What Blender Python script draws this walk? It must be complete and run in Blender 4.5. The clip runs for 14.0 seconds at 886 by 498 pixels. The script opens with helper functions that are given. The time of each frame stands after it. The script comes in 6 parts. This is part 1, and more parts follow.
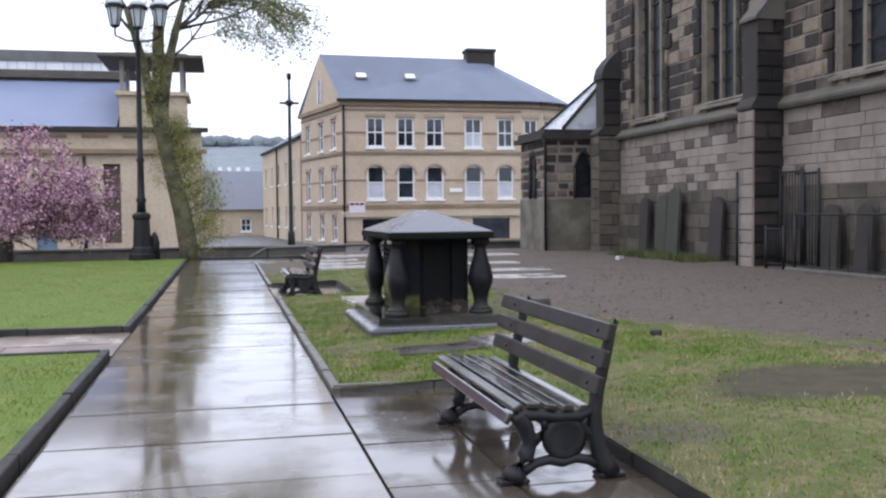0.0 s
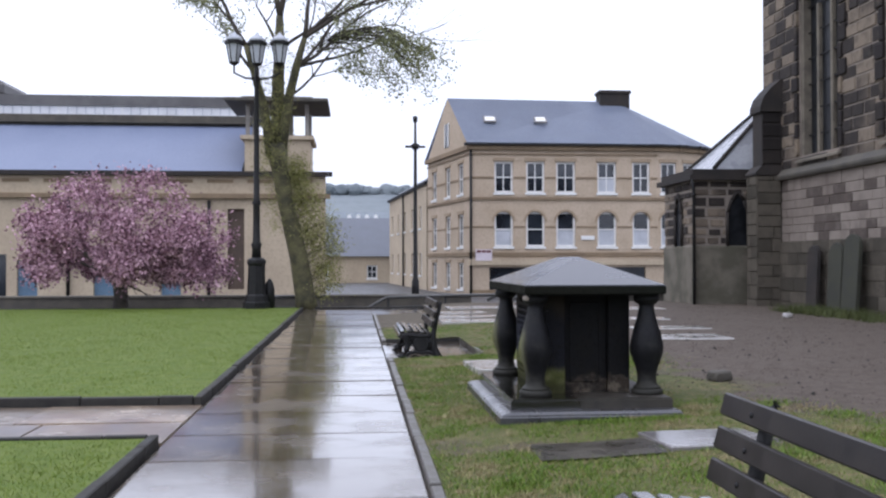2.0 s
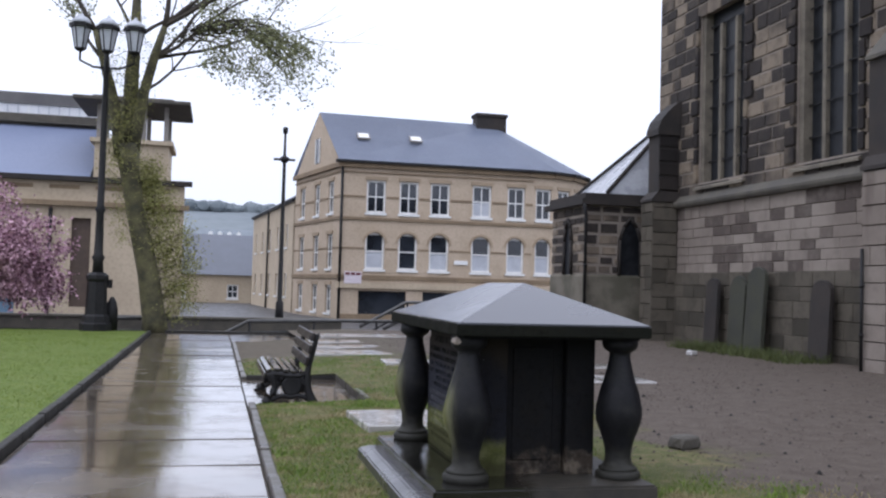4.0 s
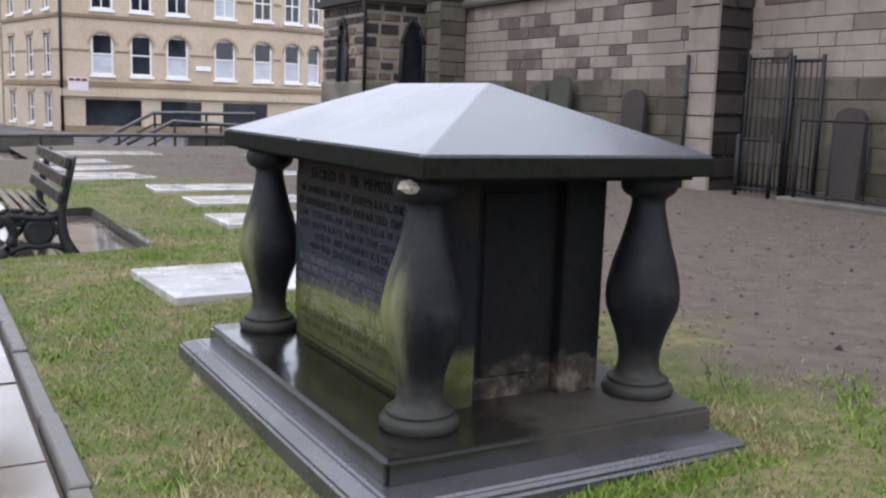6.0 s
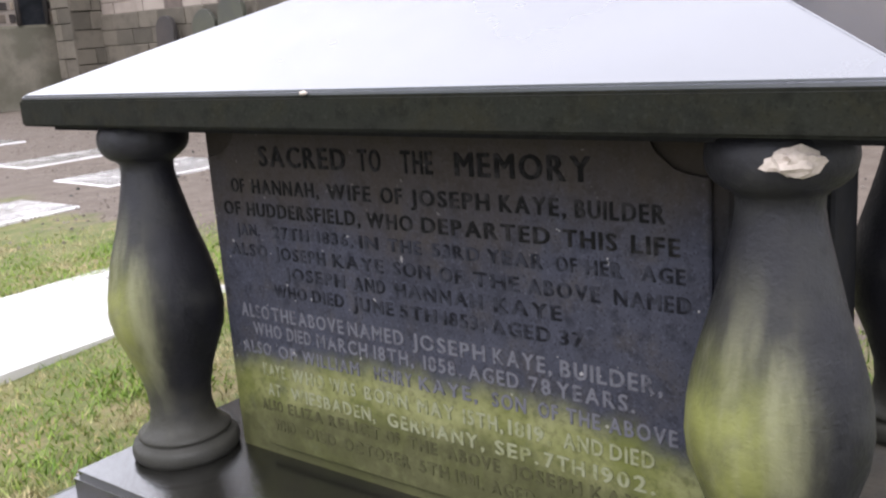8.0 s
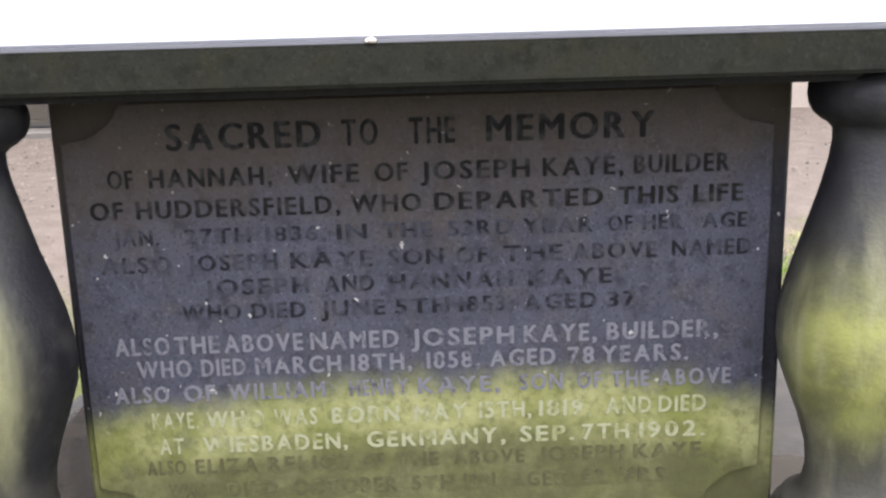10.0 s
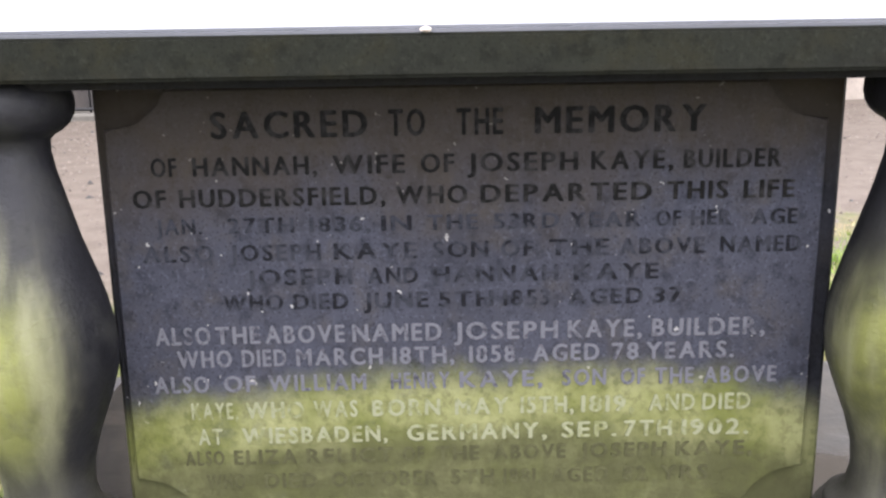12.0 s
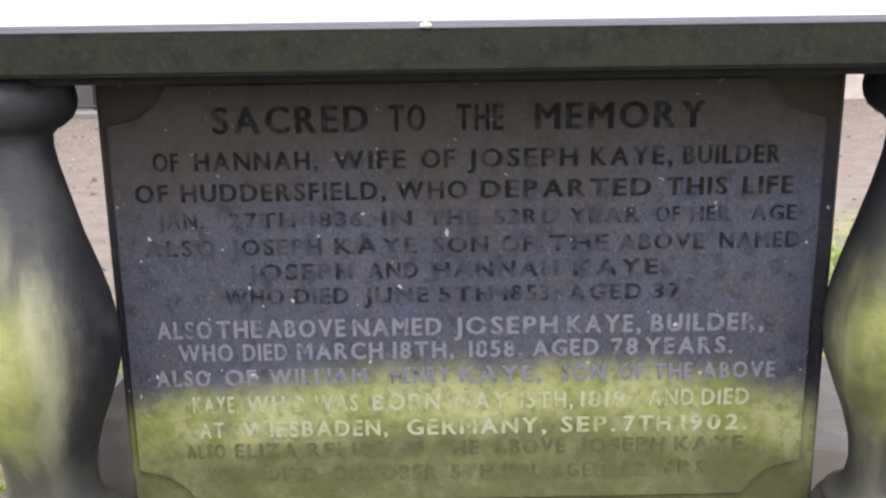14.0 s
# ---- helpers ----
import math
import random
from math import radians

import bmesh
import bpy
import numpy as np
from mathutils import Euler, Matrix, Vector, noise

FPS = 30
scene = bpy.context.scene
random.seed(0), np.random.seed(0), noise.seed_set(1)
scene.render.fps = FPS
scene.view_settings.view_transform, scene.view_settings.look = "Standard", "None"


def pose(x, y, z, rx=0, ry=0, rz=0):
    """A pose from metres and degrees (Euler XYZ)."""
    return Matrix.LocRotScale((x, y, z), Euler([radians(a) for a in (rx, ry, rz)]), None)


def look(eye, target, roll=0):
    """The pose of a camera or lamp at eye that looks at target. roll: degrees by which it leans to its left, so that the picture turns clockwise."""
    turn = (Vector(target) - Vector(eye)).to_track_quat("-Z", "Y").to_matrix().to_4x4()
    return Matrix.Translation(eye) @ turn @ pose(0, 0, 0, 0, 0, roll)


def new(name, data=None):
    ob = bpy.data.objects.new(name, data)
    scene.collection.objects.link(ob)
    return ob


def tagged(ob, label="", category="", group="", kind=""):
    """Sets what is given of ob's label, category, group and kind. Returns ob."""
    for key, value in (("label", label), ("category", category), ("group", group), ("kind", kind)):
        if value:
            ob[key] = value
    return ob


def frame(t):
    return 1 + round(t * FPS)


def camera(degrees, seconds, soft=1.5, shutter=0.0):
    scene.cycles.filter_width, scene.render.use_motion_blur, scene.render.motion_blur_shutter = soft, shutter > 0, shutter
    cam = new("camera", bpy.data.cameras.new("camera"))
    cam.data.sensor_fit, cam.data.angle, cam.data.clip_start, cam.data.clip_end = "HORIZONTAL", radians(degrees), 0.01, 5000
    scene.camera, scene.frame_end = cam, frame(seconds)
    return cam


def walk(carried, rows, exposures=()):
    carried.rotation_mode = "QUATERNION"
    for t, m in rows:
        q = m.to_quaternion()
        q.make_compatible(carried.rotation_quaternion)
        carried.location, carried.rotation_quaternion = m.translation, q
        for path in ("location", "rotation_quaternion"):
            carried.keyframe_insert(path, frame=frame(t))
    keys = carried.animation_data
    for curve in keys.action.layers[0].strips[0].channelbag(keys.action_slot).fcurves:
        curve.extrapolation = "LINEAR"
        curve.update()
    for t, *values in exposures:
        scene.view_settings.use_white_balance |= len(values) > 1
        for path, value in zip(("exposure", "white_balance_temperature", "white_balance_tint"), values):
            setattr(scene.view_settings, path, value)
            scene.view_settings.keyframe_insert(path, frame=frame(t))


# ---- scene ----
cam = camera(49.9, 14.0, soft=2.3)
PATH = [
    (0, (0.084, 0.164, 1.523), (0.529, 2.113, 1.446), -0.6),
    (0.5, (0.144, 0.845, 1.5), (0.556, 2.798, 1.384), -0.4),
    (1, (0.292, 1.589, 1.499), (0.56, 3.568, 1.405), -0.1),
    (1.5, (0.348, 2.206, 1.498), (0.512, 4.199, 1.495), 1.3),
    (2, (0.454, 2.895, 1.506), (0.638, 4.886, 1.532), -0.1),
    (2.5, (0.49, 3.546, 1.526), (0.707, 5.534, 1.498), 1.4),
    (3, (0.477, 4.23, 1.55), (0.877, 6.19, 1.573), 0.5),
    (3.2, (0.504, 4.516, 1.513), (0.906, 6.474, 1.595), 0.5),
    (5.3, (0.498, 7.566, 1.509), (1.223, 9.429, 1.439), 0.1),
    (5.5, (0.503, 7.899, 1.467), (1.255, 9.743, 1.279), -1.2),
    (6, (0.493, 8.59, 1.456), (1.465, 10.311, 1.156), 1.9),
    (6.5, (0.504, 9.197, 1.446), (1.557, 10.858, 1.08), -0.7),
    (7, (0.532, 9.901, 1.476), (1.727, 11.459, 1.095), 0.1),
    (7.5, (0.506, 10.483, 1.463), (1.912, 11.838, 1.032), -1.0),
    (7.7, (0.603, 10.738, 1.441), (2.043, 12.052, 0.991), -2.5),
    (9.8, (0.375, 12.373, 1.291), (2.326, 12.37, 0.85), -2.4),
    (10, (0.348, 12.446, 1.296), (2.297, 12.408, 0.849), -1.6),
    (10.5, (0.354, 12.524, 1.313), (2.304, 12.493, 0.873), -0.1),
    (11, (0.38, 12.532, 1.303), (2.324, 12.506, 0.833), -1.0),
    (11.5, (0.383, 12.526, 1.299), (2.324, 12.5, 0.817), -1.3),
    (12, (0.374, 12.522, 1.301), (2.318, 12.498, 0.83), -0.9),
    (12.5, (0.374, 12.529, 1.304), (2.317, 12.506, 0.833), -0.3),
    (13, (0.372, 12.542, 1.312), (2.317, 12.506, 0.848), 0.6),
    (13.5, (0.37, 12.523, 1.306), (2.312, 12.507, 0.827), -0.6),
    (14, (0.363, 12.515, 1.296), (2.306, 12.499, 0.823), -0.8),
]
walk(cam, [(t, look(eye, target, roll)) for t, eye, target, roll in PATH],
     exposures=[(0, 0.18, 5950, 14), (1.5, 0.0, 5950, 15), (3, -0.15, 5950, 15), (5.5, 0.0, 5950, 13), (6, 0.46, 6100, 13), (6.5, 0.74, 6150, 14), (7, 1.10, 6300, 14), (7.7, 1.25, 6400, 15),
                (10, 2.02, 6500, 15), (14, 2.02, 6500, 15)])

# ---- light ----
world = bpy.data.worlds.new("overcast")
scene.world = world
world.use_nodes = True
wn, wl = world.node_tree.nodes, world.node_tree.links
sky = wn.new("ShaderNodeTexSky")
sky.sky_type, sky.sun_disc = "NISHITA", False
sky.sun_elevation, sky.sun_rotation = radians(48), radians(250)
sky.air_density, sky.dust_density = 1.0, 3.0
cover = wn.new("ShaderNodeMix")
cover.data_type = "RGBA"
cover.inputs[0].default_value = 0.93
# overcast cloud, brighter overhead than at the horizon
around = wn.new("ShaderNodeTexCoord")
height = wn.new("ShaderNodeSeparateXYZ")
cloud = wn.new("ShaderNodeValToRGB")
wl.new(around.outputs["Generated"], height.inputs[0])
wl.new(height.outputs[2], cloud.inputs[0])
cloud.color_ramp.elements[0].color = (0.52, 0.54, 0.59, 1)
cloud.color_ramp.elements[1].color = (1.0, 1.02, 1.10, 1)
lift = wn.new("ShaderNodeVectorMath")
lift.operation = "SCALE"
lift.inputs[3].default_value = 21.0
wl.new(cloud.outputs[0], lift.inputs[0])
wl.new(lift.outputs[0], cover.inputs[7])
wl.new(sky.outputs[0], cover.inputs[6])
wl.new(cover.outputs[2], wn["Background"].inputs[0])
wn["Background"].inputs[1].default_value = 0.1
sun = new("sun", bpy.data.lights.new("sun", "SUN"))
sun.data.energy, sun.data.angle, sun.data.color = 0.5, radians(25), (1.0, 0.97, 0.93)
sun.matrix_world = look((-6, -4, 9), (0, 0, 0))


# ---- materials ----
def rgb(*c):
    return (c[0], c[1], c[2], 1)


class Nodes:
    """A small helper that adds nodes to one material."""

    def __init__(self, name, world_space=False):
        self.m = bpy.data.materials.new(name)
        self.m.use_nodes = True
        self.t = self.m.node_tree
        self.b = self.t.nodes["Principled BSDF"]
        if world_space:
            self.co = self.t.nodes.new("ShaderNodeNewGeometry").outputs["Position"]
        else:
            self.co = self.t.nodes.new("ShaderNodeTexCoord").outputs["Object"]

    def put(self, socket, value):
        if isinstance(value, bpy.types.NodeSocket):
            self.t.links.new(value, socket)
        else:
            socket.default_value = value

    def noise(self, scale, detail=4, rough=0.6, stretch=None):
        n = self.t.nodes.new("ShaderNodeTexNoise")
        co = self.co
        if stretch:
            v = self.t.nodes.new("ShaderNodeVectorMath")
            v.operation = "MULTIPLY"
            v.inputs[1].default_value = stretch
            self.t.links.new(co, v.inputs[0])
            co = v.outputs[0]
        self.t.links.new(co, n.inputs["Vector"])
        n.inputs["Scale"].default_value, n.inputs["Detail"].default_value, n.inputs["Roughness"].default_value = scale, detail, rough
        return n.outputs["Fac"]

    def cells(self, scale):
        n = self.t.nodes.new("ShaderNodeTexVoronoi")
        self.t.links.new(self.co, n.inputs["Vector"])
        n.inputs["Scale"].default_value = scale
        return n.outputs["Distance"]

    def span(self, value, a, b, lo=0.0, hi=1.0):
        n = self.t.nodes.new("ShaderNodeMapRange")
        n.interpolation_type = "SMOOTHSTEP"
        self.put(n.inputs["Value"], value)
        for k, v in zip(("From Min", "From Max", "To Min", "To Max"), (a, b, lo, hi)):
            n.inputs[k].default_value = v
        return n.outputs[0]

    def math(self, op, a, b=0.0, clamp=False):
        n = self.t.nodes.new("ShaderNodeMath")
        n.operation, n.use_clamp = op, clamp
        self.put(n.inputs[0], a), self.put(n.inputs[1], b)
        return n.outputs[0]

    def mix(self, f, a, b):
        n = self.t.nodes.new("ShaderNodeMix")
        n.data_type = "RGBA"
        self.put(n.inputs[0], f), self.put(n.inputs[6], a), self.put(n.inputs[7], b)
        return n.outputs[2]

    def axis(self, i):
        n = self.t.nodes.new("ShaderNodeSeparateXYZ")
        self.t.links.new(self.co, n.inputs[0])
        return n.outputs[i]

    def facing_up(self):
        g = self.t.nodes.new("ShaderNodeNewGeometry")
        n = self.t.nodes.new("ShaderNodeSeparateXYZ")
        self.t.links.new(g.outputs["Normal"], n.inputs[0])
        return n.outputs[2]

    def piece(self):
        return self.t.nodes.new("ShaderNodeObjectInfo").outputs["Random"]

    def island(self):
        return self.t.nodes.new("ShaderNodeNewGeometry").outputs["Random Per Island"]

    def end(self, colour, rough=0.8, height=None, strength=0.3, distance=0.01, metal=0.0, spec=0.5, film=0.0, film_rough=0.1):
        """film: how much of the surface lies under a film of rain water."""
        if film:
            self.b.inputs["Coat Weight"].default_value, self.b.inputs["Coat Roughness"].default_value, self.b.inputs["Coat IOR"].default_value = film, film_rough, 1.5
        self.put(self.b.inputs["Base Color"], colour)
        self.put(self.b.inputs["Roughness"], rough)
        self.b.inputs["Metallic"].default_value = metal
        self.b.inputs["Specular IOR Level"].default_value = spec
        if height is not None:
            n = self.t.nodes.new("ShaderNodeBump")
            n.inputs["Strength"].default_value, n.inputs["Distance"].default_value = strength, distance
            self.t.links.new(height, n.inputs["Height"])
            self.t.links.new(n.outputs[0], self.b.inputs["Normal"])
        return self.m


def plain(name, a, b, scale=6, fine=60, rough=(0.6, 0.85), bump=0.3, dist=0.006, metal=0.0, world_space=False, spec=0.5, film=0.0):
    """Two colours mixed by coarse noise, with fine grain in relief."""
    n = Nodes(name, world_space)
    coarse, grain = n.noise(scale, 5), n.noise(fine, 3)
    c = n.mix(n.span(coarse, 0.35, 0.65), rgb(*a), rgb(*b))
    c = n.mix(n.span(grain, 0.4, 0.75, 0, 0.35), c, rgb(*(v * 0.6 for v in a)))
    return n.end(c, n.span(coarse, 0.3, 0.7, *rough), grain, bump, dist, metal, spec, film)


def make_wet_flag(name="wet_flagstone", dark=1.0, film=(0.90, 1.0), film_rough=0.085):
    """Brown flagstones under rain water: shining films between duller worn patches."""
    n = Nodes(name, True)
    coarse, fine, puddle = n.noise(1.6, 5), n.noise(45, 4), n.noise(1.5, 4, 0.55)
    blot = n.noise(5.5, 5)
    c = n.mix(n.span(coarse, 0.3, 0.7), rgb(0.072 * dark, 0.053 * dark, 0.036 * dark), rgb(0.150 * dark, 0.115 * dark, 0.080 * dark))
    c = n.mix(n.math("MULTIPLY", n.piece(), 0.55), c, rgb(0.100, 0.080, 0.060))
    c = n.mix(n.span(blot, 0.48, 0.70, 0, 0.25), c, rgb(0.060, 0.048, 0.036))
    c = n.mix(n.span(fine, 0.5, 0.8, 0, 0.4), c, rgb(0.07, 0.06, 0.05))
    wet = n.span(puddle, 0.35, 0.62, 0.30, 0.10)
    h = n.math("MULTIPLY", fine, n.span(puddle, 0.35, 0.6, 1.0, 0.25))
    m = n.end(c, wet, n.math("ADD", h, n.math("MULTIPLY", n.noise(7, 3, 0.5), 0.8)), 0.07, 0.005, spec=0.55, film=1.0, film_rough=film_rough)
    n.b.inputs["Coat IOR"].default_value = 1.38
    n.put(n.b.inputs["Coat Weight"], n.span(n.math("ADD", puddle, n.math("MULTIPLY", blot, 0.35)), 0.48, 0.72, *film))
    return m


def make_ground(name, gravelly):
    """Mown wet grass; on the church side it gives way to brown gravel and bare earth."""
    n = Nodes(name, True)
    broad, mid, fine = n.noise(0.8, 4), n.noise(5, 5), n.noise(70, 4)
    grass = n.mix(n.span(mid, 0.3, 0.7), rgb(0.092, 0.138, 0.022), rgb(0.142, 0.184, 0.038))
    if gravelly:
        grass = n.mix(n.span(mid, 0.3, 0.7), rgb(0.064, 0.080, 0.020), rgb(0.115, 0.112, 0.042))
    straw = n.span(n.math("MULTIPLY", n.noise(1.7, 4), n.noise(14, 4)), 0.22, 0.38, 0, 0.9 if gravelly else 0.12)
    grass = n.mix(straw, grass, rgb(0.175, 0.138, 0.072))
    grass = n.mix(n.span(fine, 0.45, 0.75, 0, 0.5), grass, rgb(0.035, 0.055, 0.012))
    rough = 0.85
    if gravelly:
        gravel = n.mix(n.span(mid, 0.3, 0.7), rgb(0.078, 0.061, 0.048), rgb(0.112, 0.090, 0.072))
        gravel = n.mix(n.span(fine, 0.5, 0.7, 0, 0.6), gravel, rgb(0.055, 0.044, 0.036))
        gravel = n.mix(n.span(n.cells(90), 0.0, 0.35, 0.35, 0.0), gravel, rgb(0.19, 0.165, 0.14))
        x, y = n.axis(0), n.axis(1)
        edge = n.math("MAXIMUM", n.math("SUBTRACT", 11.0, y), 0.0)
        edge = n.math("ADD", n.math("MULTIPLY", edge, 0.95), 4.35)
        d = n.math("SUBTRACT", x, edge)
        wob = n.math("MULTIPLY", n.math("SUBTRACT", n.noise(0.9, 5), 0.5), 3.6)
        mask = n.span(n.math("ADD", d, wob), -0.35, 0.35)
        near_end = n.span(n.math("ADD", y, n.math("MULTIPLY", wob, 1.0)), 22.5, 24.5)
        mask = n.math("MAXIMUM", mask, n.math("MULTIPLY", near_end, 0.85))
        ex = n.math("DIVIDE", n.math("SUBTRACT", x, 5.0), 1.5)
        ey = n.math("DIVIDE", n.math("SUBTRACT", y, 6.7), 0.75)
        bare = n.math("ADD", n.math("ADD", n.math("MULTIPLY", ex, ex), n.math("MULTIPLY", ey, ey)), n.math("MULTIPLY", wob, 0.5))
        patch = n.span(n.noise(0.55, 3), 0.60, 0.66)
        mask = n.math("MAXIMUM", mask, n.math("MULTIPLY", patch, 0.8))
        grass = n.mix(mask, grass, gravel)
        grass = n.mix(n.span(bare, 1.3, 0.6, 0, 0.9), grass, n.mix(n.span(mid, 0.3, 0.7), rgb(0.042, 0.034, 0.022), rgb(0.066, 0.054, 0.036)))
    return n.end(grass, rough, fine, 0.5, 0.02, spec=0.25)


def sooty(name, pale, warm, dark, lo, hi, by_object=True):
    n = Nodes(name, True)
    coarse, mid, fine = n.noise(0.55, 4), n.noise(4.0, 5), n.noise(35, 4)
    r = n.piece() if by_object else n.island()
    c = n.mix(r, rgb(*pale), rgb(*warm))
    soot = n.span(n.math("ADD", n.math("MULTIPLY", r, 0.55), n.math("MULTIPLY", coarse, 0.9)), lo, hi)
    c = n.mix(soot, c, rgb(*dark))
    c = n.mix(n.span(mid, 0.45, 0.75, 0, 0.6), c, rgb(*(v * 0.45 for v in warm)))
    return n.end(c, 0.85, fine, 0.5, 0.02, spec=0.3)


def make_patched():
    """Pale pinkish gritstone in wide blurred courses, with single soot-dark blocks among them."""
    n = Nodes("church_block", True)
    coarse, mid, fine = n.noise(0.5, 4), n.noise(3.2, 5), n.noise(30, 4)
    r = n.piece()
    c = n.mix(n.span(coarse, 0.35, 0.65), rgb(0.20, 0.168, 0.142), rgb(0.265, 0.228, 0.194))
    c = n.mix(n.math("MULTIPLY", n.span(r, 0.74, 0.82), n.span(mid, 0.3, 0.6, 0.6, 0.95)), c, rgb(0.066, 0.052, 0.045))
    c = n.mix(n.span(mid, 0.45, 0.75, 0, 0.5), c, rgb(0.15, 0.12, 0.10))
    streak = n.noise(1.6, 4, 0.6, (1, 1, 0.25))
    c = n.mix(n.span(streak, 0.55, 0.75, 0, 0.6), c, rgb(0.11, 0.088, 0.075))
    return n.end(c, 0.88, fine, 0.5, 0.02, spec=0.25)


def make_tomb(name, moss_from=None, moss_to=None, moss=0.0, wet=0.45, base=(0.055, 0.055, 0.062), lichen=0.0, gloss=0.25, spec=0.5, film=0.0, brown_top=0.0, relief=0.22):
    """Blackened gritstone of the tomb, with a belt of moss between two heights and pale worn feet."""
    n = Nodes(name, True)
    coarse, mid, fine = n.noise(2.5, 5), n.noise(11, 5), n.noise(95, 4)
    c = n.mix(n.span(coarse, 0.3, 0.7), rgb(*base), rgb(*(v * 1.55 for v in base)))
    c = n.mix(n.span(mid, 0.45, 0.75, 0, 0.6), c, rgb(base[0] * 1.7, base[1] * 1.45, base[2] * 1.0))
    c = n.mix(n.span(n.noise(26, 5), 0.48, 0.72, 0, 0.65), c, rgb(*(v * 0.45 for v in base)))
    if brown_top:
        c = n.mix(n.span(n.noise(42, 2), 0.715, 0.75), c, rgb(0.20, 0.195, 0.19))
    c = n.mix(n.span(fine, 0.52, 0.72, 0, 0.5), c, rgb(*(v * 2.4 for v in base)))
    c = n.mix(n.span(n.noise(160, 2), 0.56, 0.70, 0, 0.6), c, rgb(*(v * 0.4 for v in base)))
    if brown_top:
        # uneven brown tint that grows towards the top
        streak = n.math("ADD", n.axis(2), n.math("MULTIPLY", n.math("SUBTRACT", n.noise(4, 4, 0.6, (1, 1, 0.4)), 0.5), 0.5))
        c = n.mix(n.span(streak, 0.88, 1.14, 0, brown_top), c, rgb(0.034, 0.026, 0.016))
    if moss:
        z = n.math("ADD", n.axis(2), n.math("MULTIPLY", n.math("SUBTRACT", coarse, 0.5), 0.10))
        across = n.math("MULTIPLY", n.math("SUBTRACT", n.axis(1), 12.42), 1.0)
        z = n.math("ADD", z, n.math("MULTIPLY", n.math("MULTIPLY", across, across), 0.16))
        z = n.math("ADD", z, n.math("MULTIPLY", n.math("SUBTRACT", n.noise(9, 3, 0.6, (1, 1, 0.35)), 0.5), 0.09))
        belt = n.math("MULTIPLY", n.span(z, moss_to + 0.05, moss_to - 0.05), n.span(mid, 0.20, 0.45, 0.45, 1.0))
        low = n.math("MULTIPLY", n.span(z, moss_from + 0.02, moss_from - 0.08), n.span(mid, 0.2, 0.6, 0.55, 1.0))
        green = n.mix(n.span(n.noise(5, 4), 0.35, 0.65), rgb(0.088, 0.096, 0.026), rgb(0.175, 0.176, 0.080))
        green = n.mix(n.span(n.noise(48, 4), 0.45, 0.70, 0, 0.55), green, rgb(0.050, 0.054, 0.016))
        c = n.mix(n.math("MULTIPLY", belt, moss), c, green)
        c = n.mix(n.math("MULTIPLY", low, 0.85), c, rgb(0.036, 0.036, 0.017))
    if lichen:
        z = n.math("ADD", n.axis(2), n.math("MULTIPLY", n.math("SUBTRACT", n.noise(6, 4), 0.5), 0.5))
        pale = n.mix(n.span(n.noise(12, 4), 0.4, 0.6), rgb(0.055, 0.043, 0.032), rgb(0.135, 0.112, 0.084))
        c = n.mix(n.math("MULTIPLY", n.span(z, 0.46, 0.36, 0, 1), n.span(n.noise(7, 5), 0.35, 0.6, 0.1, lichen)), c, pale)
    r = n.span(coarse, 0.3, 0.7, wet, wet + gloss)
    return n.end(c, r, n.math("ADD", fine, n.math("MULTIPLY", mid, 1.5)), relief, 0.005, spec=spec, film=film)


def make_lid():
    """Smooth slate-grey stone under a thin even film of rain."""
    n = Nodes("tomb_lid_stone", True)
    coarse, mid, fine = n.noise(1.8, 4), n.noise(9, 4), n.noise(120, 3)
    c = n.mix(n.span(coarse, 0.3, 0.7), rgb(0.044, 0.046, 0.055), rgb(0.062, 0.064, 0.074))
    c = n.mix(n.span(mid, 0.5, 0.75, 0, 0.3), c, rgb(0.036, 0.036, 0.040))
    c = n.mix(n.span(fine, 0.55, 0.75, 0, 0.25), c, rgb(0.09, 0.09, 0.095))
    return n.end(c, n.span(coarse, 0.3, 0.7, 0.20, 0.30), n.math("ADD", fine, mid), 0.03, 0.003, spec=0.65, film=0.18)


def make_letter(name, ink, worn, lo=0.42, hi=0.62):
    """Letters in flat colour, in places worn away to the colour of the stone."""
    n = Nodes(name, True)
    c = n.mix(n.span(n.noise(30, 5), lo, hi), rgb(*ink), rgb(*worn))
    c = n.mix(n.span(n.noise(60, 3), 0.5, 0.75, 0, 0.5), c, rgb(*worn))
    return n.end(c, 0.85, n.noise(90, 3), 0.3, 0.004, spec=0.05)


